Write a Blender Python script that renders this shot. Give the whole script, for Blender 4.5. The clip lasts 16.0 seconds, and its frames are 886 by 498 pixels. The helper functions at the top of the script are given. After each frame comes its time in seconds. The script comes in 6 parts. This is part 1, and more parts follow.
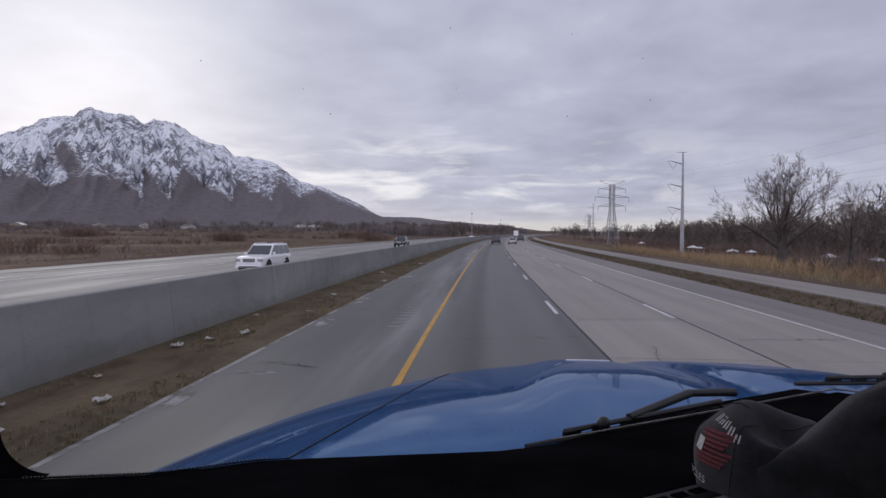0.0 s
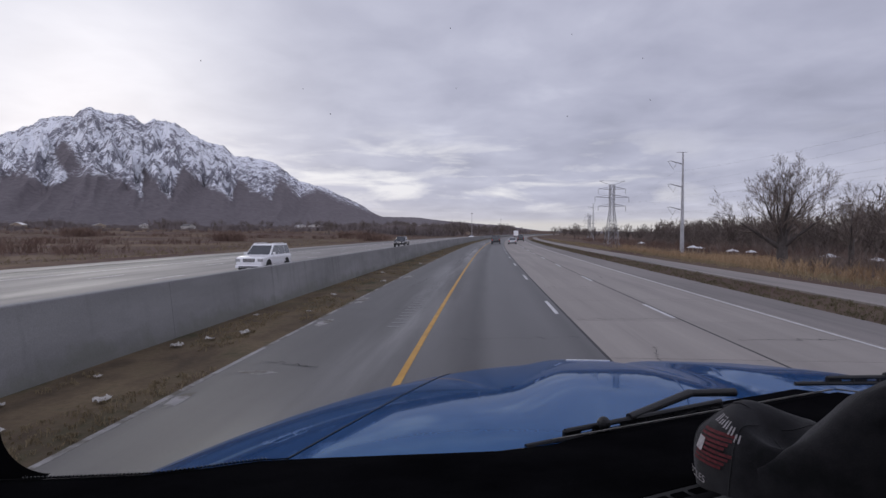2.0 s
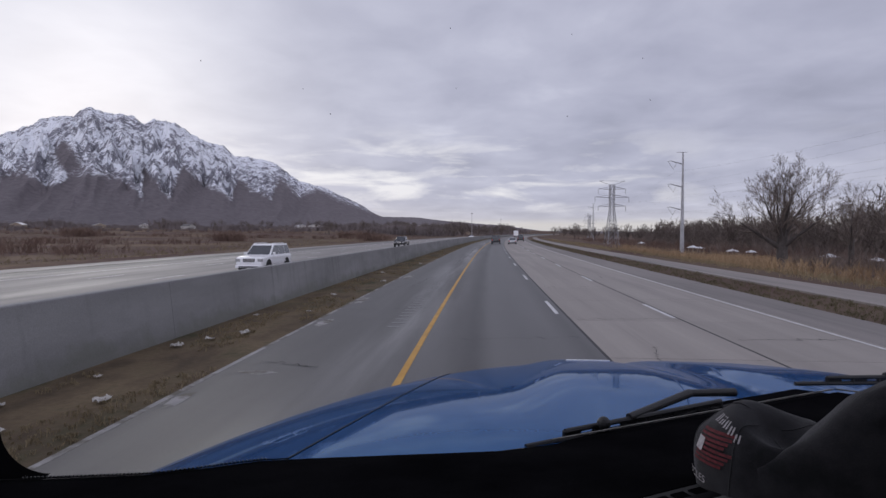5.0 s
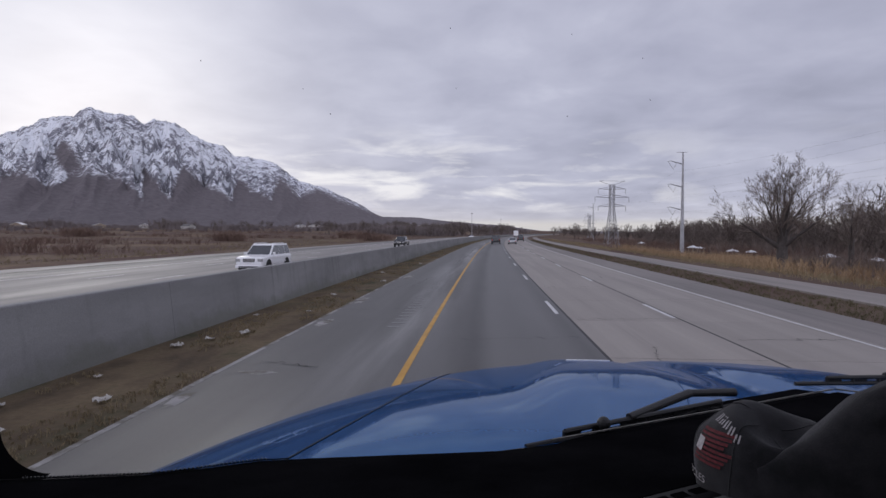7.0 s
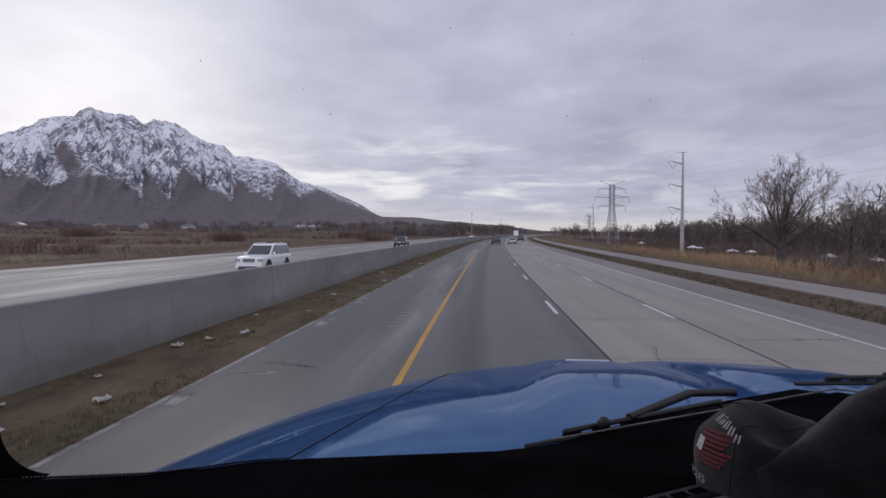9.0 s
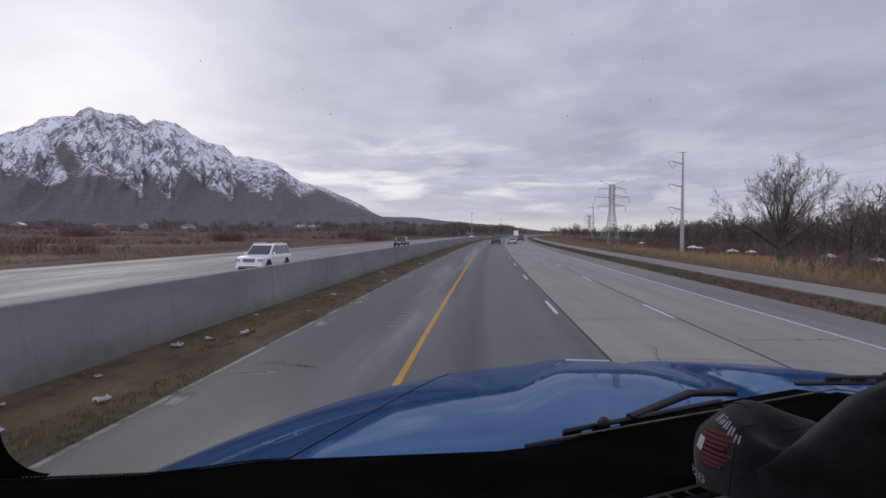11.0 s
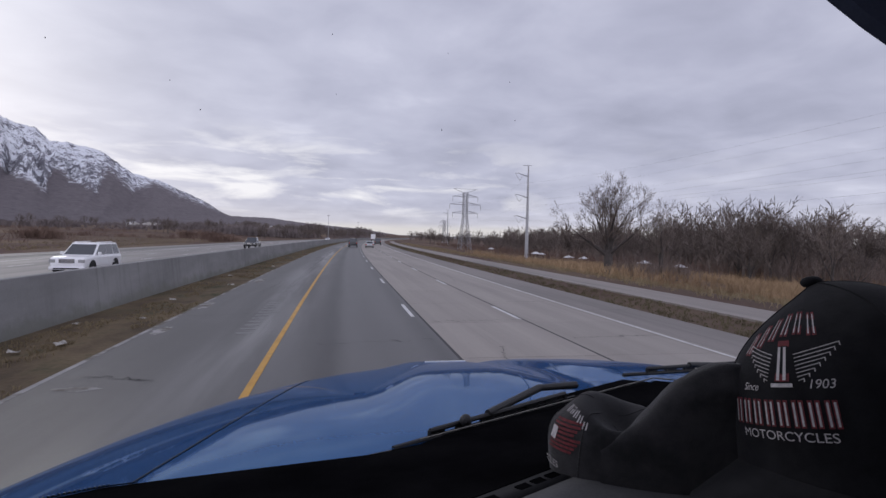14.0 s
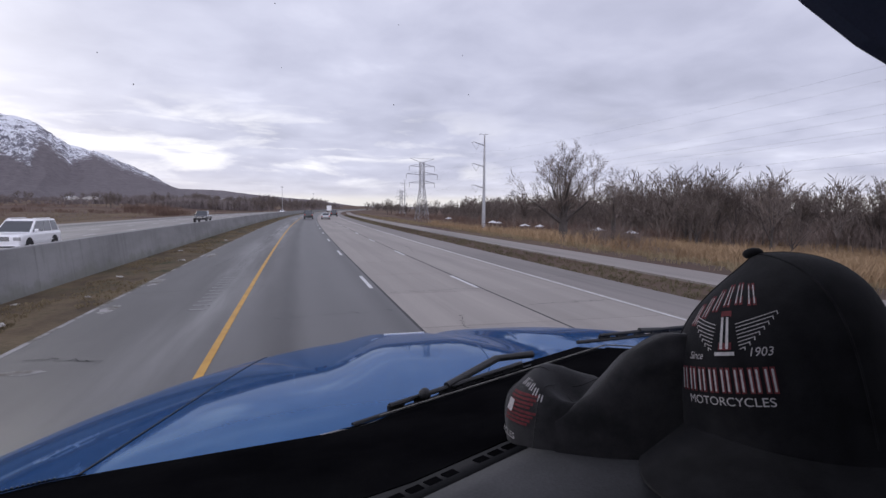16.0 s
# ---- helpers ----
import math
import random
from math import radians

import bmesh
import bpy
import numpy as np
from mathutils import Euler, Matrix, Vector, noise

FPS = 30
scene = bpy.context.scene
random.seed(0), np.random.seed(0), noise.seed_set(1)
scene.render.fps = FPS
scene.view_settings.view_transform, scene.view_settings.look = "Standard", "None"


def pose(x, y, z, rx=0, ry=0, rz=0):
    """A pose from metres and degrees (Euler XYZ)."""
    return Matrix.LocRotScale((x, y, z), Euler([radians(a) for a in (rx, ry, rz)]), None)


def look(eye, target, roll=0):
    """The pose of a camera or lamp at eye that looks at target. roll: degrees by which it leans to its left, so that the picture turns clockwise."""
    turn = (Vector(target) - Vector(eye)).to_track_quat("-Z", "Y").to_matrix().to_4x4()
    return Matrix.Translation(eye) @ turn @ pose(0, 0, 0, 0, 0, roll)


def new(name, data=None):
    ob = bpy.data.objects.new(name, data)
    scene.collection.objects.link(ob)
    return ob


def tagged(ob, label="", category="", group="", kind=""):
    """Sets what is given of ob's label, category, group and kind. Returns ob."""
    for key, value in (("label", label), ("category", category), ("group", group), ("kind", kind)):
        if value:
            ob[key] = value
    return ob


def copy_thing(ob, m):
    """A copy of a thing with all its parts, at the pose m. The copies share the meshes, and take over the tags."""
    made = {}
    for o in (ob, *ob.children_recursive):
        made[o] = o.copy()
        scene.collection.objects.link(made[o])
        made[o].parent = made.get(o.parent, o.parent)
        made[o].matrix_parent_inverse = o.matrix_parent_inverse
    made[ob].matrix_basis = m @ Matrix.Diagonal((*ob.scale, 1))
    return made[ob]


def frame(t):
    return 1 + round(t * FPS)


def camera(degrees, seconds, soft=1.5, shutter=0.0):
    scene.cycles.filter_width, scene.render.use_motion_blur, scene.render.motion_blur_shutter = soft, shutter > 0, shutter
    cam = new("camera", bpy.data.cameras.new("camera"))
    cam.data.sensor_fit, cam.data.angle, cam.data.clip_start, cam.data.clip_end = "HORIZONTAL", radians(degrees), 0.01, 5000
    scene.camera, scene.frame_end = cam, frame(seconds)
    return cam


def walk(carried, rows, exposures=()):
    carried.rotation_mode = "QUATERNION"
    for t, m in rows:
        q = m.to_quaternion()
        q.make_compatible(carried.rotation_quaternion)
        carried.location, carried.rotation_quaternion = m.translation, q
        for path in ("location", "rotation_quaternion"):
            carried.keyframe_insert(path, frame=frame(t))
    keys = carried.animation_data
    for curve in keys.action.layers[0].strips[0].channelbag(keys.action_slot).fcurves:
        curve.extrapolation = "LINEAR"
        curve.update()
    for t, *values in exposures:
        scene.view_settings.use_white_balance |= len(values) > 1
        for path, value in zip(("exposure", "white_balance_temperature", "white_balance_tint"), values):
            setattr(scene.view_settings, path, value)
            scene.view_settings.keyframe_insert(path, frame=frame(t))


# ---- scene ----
# ---- the camera ----
# x to the right, y ahead along the highway, z up; the lens hangs behind the windscreen of a
# highway tractor, and is turned towards the passenger side late in the clip.
EYE = 2.5
cam = camera(79.0, 16.0)
WALK = [
    (0.0, 4.27, -1.69, 0.0, 0.0, 0.0, 0.0),
    (6.0, 4.27, -1.69, 0.0, 0.0, 0.0, 0.0),
    (12.5, 4.27, -1.69, 0.0, 0.0, 0.0, 0.0),
    (12.8, 4.2, -1.69, 0.0, 0.0, 0.0, 0.0),
    (13.0, 2.38, -1.676, -0.08, 0.001, -0.004, 0.001),
    (13.5, -7.79, -1.656, -1.06, -0.014, -0.006, 0.003),
    (14.0, -10.86, -1.142, -1.293, -0.02, -0.01, 0.003),
    (14.5, -11.2, -1.004, -1.654, -0.024, -0.012, 0.003),
    (15.0, -12.01, -1.943, -1.478, -0.023, -0.008, 0.003),
    (15.5, -11.1, -4.982, 1.704, -0.012, 0.003, 0.006),
    (16.0, -15.39, -4.261, -0.425, -0.016, -0.005, 0.011),
]
walk(cam, [(t, pose(x, y, EYE + z, 90 + pitch, roll, yaw)) for t, yaw, pitch, roll, x, y, z in WALK],
     exposures=[(0.0, 0.0), (12.7, 0.0), (13.6, 0.10), (14.5, 0.16), (15.2, 0.26), (16.0, 0.42)])

# ---- overcast sky and the sun behind it ----
SUN_TURN, SUN_UP = radians(-38.0), radians(12.5)      # from straight ahead, to the left
world = bpy.data.worlds.new("overcast_sky")
scene.world = world
world.use_nodes = True


def link(tree, a, b):
    tree.links.new(a, b)


def node(tree, kind, **values):
    n = tree.nodes.new(kind)
    for key, value in values.items():
        if key in n.inputs.keys():
            n.inputs[key].default_value = value
    return n


def math_node(tree, operation, a, b=None, c=None):
    n = tree.nodes.new("ShaderNodeMath")
    n.operation = operation
    for i, v in enumerate((a, b, c)):
        if v is None:
            continue
        if isinstance(v, (int, float)):
            n.inputs[i].default_value = v
        else:
            link(tree, v, n.inputs[i])
    return n.outputs[0]


def ramp(tree, fac, stops):
    n = tree.nodes.new("ShaderNodeValToRGB")
    while len(n.color_ramp.elements) < len(stops):
        n.color_ramp.elements.new(0.5)
    for e, (p, c) in zip(n.color_ramp.elements, stops):
        e.position, e.color = p, (*c, 1)
    link(tree, fac, n.inputs[0])
    return n.outputs[0]


def mix(tree, fac, a, b, blend="MIX"):
    n = tree.nodes.new("ShaderNodeMix")
    n.data_type, n.blend_type = "RGBA", blend
    for i, v in ((0, fac), (6, a), (7, b)):
        if isinstance(v, (int, float)):
            n.inputs[i].default_value = v
        elif isinstance(v, tuple):
            n.inputs[i].default_value = (*v, 1)
        else:
            link(tree, v, n.inputs[i])
    return n.outputs[2]


def build_sky():
    nt = world.node_tree
    nt.nodes.clear()
    out = nt.nodes.new("ShaderNodeOutputWorld")
    bg = nt.nodes.new("ShaderNodeBackground")
    sky = nt.nodes.new("ShaderNodeTexSky")
    sky.sky_type, sky.sun_disc = "NISHITA", False
    sky.sun_elevation, sky.sun_rotation = SUN_UP, SUN_TURN
    tc = nt.nodes.new("ShaderNodeTexCoord")
    xyz = nt.nodes.new("ShaderNodeSeparateXYZ")
    link(nt, tc.outputs["Generated"], xyz.inputs[0])
    up = math_node(nt, "MAXIMUM", xyz.outputs[2], 0.0)
    height = math_node(nt, "MULTIPLY_ADD", up, 0.62, 0.10)
    flat = nt.nodes.new("ShaderNodeCombineXYZ")
    link(nt, math_node(nt, "DIVIDE", xyz.outputs[0], height), flat.inputs[0])
    link(nt, math_node(nt, "DIVIDE", xyz.outputs[1], height), flat.inputs[1])
    big = node(nt, "ShaderNodeTexNoise", Scale=0.42, Detail=4.0, Roughness=0.5, Distortion=0.3)
    fine = node(nt, "ShaderNodeTexNoise", Scale=1.5, Detail=7.0, Roughness=0.52, Distortion=0.25)
    link(nt, flat.outputs[0], big.inputs["Vector"])
    link(nt, flat.outputs[0], fine.inputs["Vector"])
    mixed = math_node(nt, "ADD", math_node(nt, "MULTIPLY", big.outputs[0], 0.54),
                      math_node(nt, "MULTIPLY", fine.outputs[0], 0.46))
    clouds = ramp(nt, mixed, [(0.33, (0.355, 0.365, 0.475)), (0.45, (0.425, 0.435, 0.56)),
                              (0.56, (0.50, 0.51, 0.64)), (0.68, (0.66, 0.67, 0.80))])
    # thin break in the cloud along the skyline
    band = ramp(nt, xyz.outputs[2], [(0.0, (1, 1, 1)), (0.016, (1, 1, 1)), (0.028, (0.25, 0.25, 0.25)), (0.06, (0, 0, 0))])
    clouds = mix(nt, math_node(nt, "MULTIPLY", band, 0.68), clouds, (0.74, 0.71, 0.67))
    # thin bright rolls low in the cloud ahead
    roll = nt.nodes.new("ShaderNodeMapping")
    roll.inputs["Scale"].default_value = (5.0, 5.0, 26.0)
    link(nt, tc.outputs["Generated"], roll.inputs[0])
    rolls = node(nt, "ShaderNodeTexNoise", Scale=1.15, Detail=6.0, Roughness=0.55, Distortion=0.35)
    link(nt, roll.outputs[0], rolls.inputs["Vector"])
    low = ramp(nt, xyz.outputs[2], [(0.02, (0, 0, 0)), (0.06, (1, 1, 1)), (0.12, (1, 1, 1)), (0.20, (0, 0, 0))])
    low = math_node(nt, "MULTIPLY", low, ramp(nt, math_node(nt, "SUBTRACT", xyz.outputs[1], math_node(nt, "MULTIPLY", xyz.outputs[0], 0.12)), [(0.86, (0.12, 0.12, 0.12)), (0.985, (1, 1, 1))]))
    lit = math_node(nt, "MULTIPLY", low, ramp(nt, rolls.outputs[0], [(0.48, (0, 0, 0)), (0.64, (0.9, 0.9, 0.9))]))
    clouds = mix(nt, lit, clouds, (0.86, 0.85, 0.89))
    # brightness round the hidden sun
    dot = nt.nodes.new("ShaderNodeVectorMath")
    dot.operation = "DOT_PRODUCT"
    link(nt, tc.outputs["Generated"], dot.inputs[0])
    dot.inputs[1].default_value = (math.sin(SUN_TURN) * math.cos(SUN_UP), math.cos(SUN_TURN) * math.cos(SUN_UP), math.sin(SUN_UP))
    facing = math_node(nt, "MAXIMUM", dot.outputs["Value"], 0.0)
    glow = math_node(nt, "ADD", math_node(nt, "MULTIPLY", math_node(nt, "POWER", facing, 36.0), 0.60),
                     math_node(nt, "MULTIPLY", math_node(nt, "POWER", facing, 7.0), 0.16))
    veil = math_node(nt, "MULTIPLY", glow, math_node(nt, "ADD", 0.55, mixed))
    clouds = mix(nt, veil, clouds, (1.01, 1.015, 1.10))
    # thinner, brighter cloud on the side away from the mountain
    behind = ramp(nt, math_node(nt, "MULTIPLY_ADD", xyz.outputs[1], -0.5, 0.5), [(0.40, (1.0, 1.0, 1.0)), (0.62, (1.6, 1.58, 1.55)), (0.95, (2.3, 2.25, 2.18))])
    clouds = mix(nt, 1.0, clouds, behind, "MULTIPLY")
    blue = mix(nt, 1.0, sky.outputs[0], (0.09, 0.09, 0.09), "MULTIPLY")
    link(nt, mix(nt, 0.95, blue, clouds), bg.inputs[0])
    bg.inputs[1].default_value = 1.0
    link(nt, bg.outputs[0], out.inputs[0])


build_sky()
sun = new("sun", bpy.data.lights.new("sun", "SUN"))
sun.data.energy, sun.data.angle, sun.data.color = 0.5, radians(25), (1.0, 0.96, 0.9)
sun.matrix_world = look((math.sin(SUN_TURN) * math.cos(SUN_UP) * 100, math.cos(SUN_TURN) * math.cos(SUN_UP) * 100,
                         math.sin(SUN_UP) * 100), (0, 0, 0))


# ---- materials ----
def surface(name, a, b, scale=4.0, rough=0.8, metal=0.0, bump=0.0, fine=60.0, spread=(0.35, 0.65), stretch=(1, 1, 1),
            vary=0.0, coat=0.0, dirt=None, rough_vary=0.0, spec=0.5, tint=None, wet=None):
    """Two colours mixed by coarse noise, broken up by fine grain; bump in metres of relief."""
    m = bpy.data.materials.new(name)
    m.use_nodes = True
    nt = m.node_tree
    p = nt.nodes["Principled BSDF"]
    geo = nt.nodes.new("ShaderNodeNewGeometry")
    mapping = nt.nodes.new("ShaderNodeMapping")
    mapping.inputs["Scale"].default_value = stretch
    link(nt, geo.outputs["Position"], mapping.inputs[0])
    n1 = node(nt, "ShaderNodeTexNoise", Scale=scale, Detail=5.0, Roughness=0.6)
    n2 = node(nt, "ShaderNodeTexNoise", Scale=fine, Detail=3.0, Roughness=0.6)
    link(nt, mapping.outputs[0], n1.inputs["Vector"])
    link(nt, geo.outputs["Position"], n2.inputs["Vector"])
    col = ramp(nt, n1.outputs[0], [(spread[0], a), (spread[1], b)])
    grain = ramp(nt, n2.outputs[0], [(0.3, (0.8, 0.8, 0.8)), (0.7, (1.15, 1.15, 1.15))])
    col = mix(nt, 0.6, col, grain, "MULTIPLY")
    if dirt:
        n3 = node(nt, "ShaderNodeTexNoise", Scale=dirt[1], Detail=6.0, Roughness=0.7)
        link(nt, mapping.outputs[0], n3.inputs["Vector"])
        col = mix(nt, ramp(nt, n3.outputs[0], [(dirt[2], (0, 0, 0)), (dirt[3], (1, 1, 1))]), col, dirt[0])
    if vary:
        info = nt.nodes.new("ShaderNodeObjectInfo")
        v = math_node(nt, "MULTIPLY_ADD", info.outputs["Random"], vary, 1 - vary / 2)
        gray = nt.nodes.new("ShaderNodeCombineXYZ")
        for i in range(3):
            link(nt, v, gray.inputs[i])
        col = mix(nt, 1.0, col, gray.outputs[0], "MULTIPLY")
    link(nt, col, p.inputs["Base Color"])
    p.inputs["Roughness"].default_value, p.inputs["Metallic"].default_value = rough, metal
    if rough_vary:
        link(nt, math_node(nt, "MULTIPLY_ADD", n1.outputs[0], rough_vary, rough - rough_vary / 2), p.inputs["Roughness"])
    p.inputs["Specular IOR Level"].default_value = spec
    if wet:
        wm = nt.nodes.new("ShaderNodeMapping")
        wm.inputs["Scale"].default_value = (0.55, 0.07, 1)
        link(nt, geo.outputs["Position"], wm.inputs[0])
        nw = node(nt, "ShaderNodeTexNoise", Scale=1.0, Detail=4.0, Roughness=0.55)
        link(nt, wm.outputs[0], nw.inputs["Vector"])
        link(nt, ramp(nt, nw.outputs[0], [(0.47, (rough, rough, rough)), (0.62, (wet, wet, wet))]), p.inputs["Roughness"])
    if tint:
        p.inputs["Specular Tint"].default_value = (*tint, 1)
    p.inputs["Coat Weight"].default_value = coat
    p.inputs["Coat Roughness"].default_value = 0.03
    if bump:
        bn = node(nt, "ShaderNodeBump", Strength=0.6, Distance=bump)
        link(nt, n2.outputs[0], bn.inputs["Height"])
        link(nt, bn.outputs[0], p.inputs["Normal"])
    return m


def plain(name, colour, rough=0.5, metal=0.0, coat=0.0):
    m = bpy.data.materials.new(name)
    m.use_nodes = True
    p = m.node_tree.nodes["Principled BSDF"]
    p.inputs["Base Color"].default_value = (*colour, 1)
    p.inputs["Roughness"].default_value, p.inputs["Metallic"].default_value = rough, metal
    p.inputs["Coat Weight"].default_value = coat
    return m


M = {
    "dry_grass": surface("dry_grass", (0.075, 0.054, 0.044), (0.165, 0.118, 0.078), 0.022, 0.95, bump=0.05, fine=3.0, stretch=(1.0, 0.45, 1), dirt=((0.085, 0.052, 0.044), 0.035, 0.46, 0.56), spec=0.1),
    "median_dirt": surface("median_dirt", (0.074, 0.057, 0.040), (0.158, 0.120, 0.076), 1.1, 0.95, bump=0.05, fine=9.0, stretch=(1.0, 0.5, 1), dirt=((0.050, 0.050, 0.030), 0.55, 0.5, 0.62), spec=0.1),
    "concrete_slab": surface("concrete_slab", (0.2094, 0.1897, 0.1727), (0.2704, 0.2455, 0.2231), 0.6, 0.68, bump=0.002, fine=70.0, stretch=(1.8, 0.06, 1), vary=0.10, dirt=((0.1638, 0.1488, 0.1368), 0.5, 0.56, 0.75)),
    "ramp_paving": surface("slip_road_paving", (0.185, 0.164, 0.150), (0.240, 0.214, 0.196), 0.5, 0.75, bump=0.003, fine=70.0, stretch=(1.8, 0.08, 1), dirt=((0.11, 0.105, 0.10), 0.4, 0.5, 0.7)),
    "reeds": surface("dry_reeds", (0.25, 0.170, 0.105), (0.40, 0.285, 0.170), 0.12, 0.9, spec=0.1),
    # brush brown, lifted in its colour for the haze over the woodland
    "dark_brush": surface("dark_brush", (0.128, 0.102, 0.092), (0.235, 0.186, 0.160), 0.05, 0.95, spec=0.1),
    "joint": plain("joint_sealant", (0.03, 0.03, 0.032), 0.8),
    "yellow_paint": surface("yellow_paint", (0.3978, 0.2066, 0.0229), (0.4743, 0.2601, 0.0383), 2.0, 0.6, dirt=((0.2295, 0.153, 0.0459), 1.5, 0.55, 0.75)),
    "white_paint": surface("white_paint", (0.4356, 0.4356, 0.4356), (0.5702, 0.5702, 0.5702), 2.0, 0.6, dirt=((0.2376, 0.2376, 0.2376), 2.5, 0.55, 0.72)),
    "crust": surface("pale_crust", (0.208, 0.204, 0.2), (0.304, 0.296, 0.288), 1.2, 0.9, dirt=((0.104, 0.096, 0.08), 1.0, 0.45, 0.55)),
    "pole_steel": surface("pale_pole_steel", (0.36, 0.36, 0.37), (0.46, 0.46, 0.47), 0.8, 0.6, 0.2),
    "steel": surface("galvanised_steel", (0.22, 0.22, 0.23), (0.36, 0.36, 0.38), 1.5, 0.5, 0.6),
    "bark": surface("bark", (0.0553, 0.0468, 0.0429), (0.091, 0.078, 0.0702), 3.0, 0.95, bump=0.01, fine=30.0),
    # twig colour includes a lift for haze on the far wood; near crowns share it
    "twig": surface("twig", (0.128, 0.105, 0.094), (0.215, 0.178, 0.156), 0.3, 0.95, vary=0.35, spec=0.1),
    "brush": surface("brush", (0.12, 0.08, 0.066), (0.20, 0.14, 0.11), 0.08, 0.95, spec=0.1),
    "straw": surface("straw", (0.205, 0.162, 0.098), (0.305, 0.248, 0.155), 0.3, 0.9, spec=0.1),
    "straw_dark": surface("straw_dark", (0.1464, 0.115, 0.0697), (0.237, 0.1917, 0.1219), 0.4, 0.9, spec=0.1),
    "black_vinyl": surface("black_vinyl", (0.0034, 0.0034, 0.004), (0.0067, 0.0067, 0.0074), 8.0, 0.95, bump=0.0006, fine=300.0, spec=0.0),
    "grey_vinyl": surface("grey_vinyl", (0.068, 0.068, 0.070), (0.088, 0.088, 0.091), 8.0, 0.8, bump=0.0008, fine=350.0, spec=0.15),
    "black_rubber": plain("black_rubber", (0.012, 0.012, 0.013), 0.55),
    "frit": plain("black_frit", (0.006, 0.006, 0.006), 0.35),
    "glass": plain("dark_glass", (0.030, 0.034, 0.040), 0.05, coat=0.6),
    "white_body": surface("white_body", (0.70, 0.70, 0.71), (0.78, 0.78, 0.79), 1.0, 0.3, coat=0.6),
    "dark_body": surface("dark_body", (0.012, 0.013, 0.016), (0.02, 0.021, 0.025), 1.0, 0.25, coat=0.8),
    "silver_body": surface("silver_body", (0.35, 0.36, 0.37), (0.42, 0.43, 0.44), 1.0, 0.3, 0.4, coat=0.6),
    "tyre": surface("tyre", (0.012, 0.012, 0.012), (0.025, 0.025, 0.025), 6.0, 0.85),
    "rim": plain("rim_metal", (0.45, 0.45, 0.46), 0.35, 0.8),
    "lamp_red": plain("red_lamp", (0.35, 0.015, 0.01), 0.25),
    "lamp_clear": plain("clear_lamp", (0.30, 0.30, 0.30), 0.15),
    "chrome": plain("chrome", (0.6, 0.6, 0.62), 0.12, 1.0),
}


def lacquer(name, flake, body, shine):
    """Weathered truck paint: a chalky coloured body under a tinted, still glossy film."""
    m = surface(name, flake, flake, 1.0, 0.04, 0.6, fine=200.0, tint=shine)
    nt = m.node_tree
    p = nt.nodes["Principled BSDF"]
    chalk = nt.nodes.new("ShaderNodeBsdfDiffuse")
    geo = nt.nodes.new("ShaderNodeNewGeometry")
    n = node(nt, "ShaderNodeTexNoise", Scale=3.0, Detail=5.0, Roughness=0.65)
    link(nt, geo.outputs["Position"], n.inputs["Vector"])
    link(nt, ramp(nt, n.outputs[0], [(0.4, body), (0.75, tuple(0.8 * c + 0.02 for c in body))]), chalk.inputs[0])
    both = nt.nodes.new("ShaderNodeMixShader")
    both.inputs[0].default_value = 0.62
    link(nt, chalk.outputs[0], both.inputs[1])
    link(nt, p.outputs[0], both.inputs[2])
    link(nt, both.outputs[0], nt.nodes["Material Output"].inputs[0])
    return m


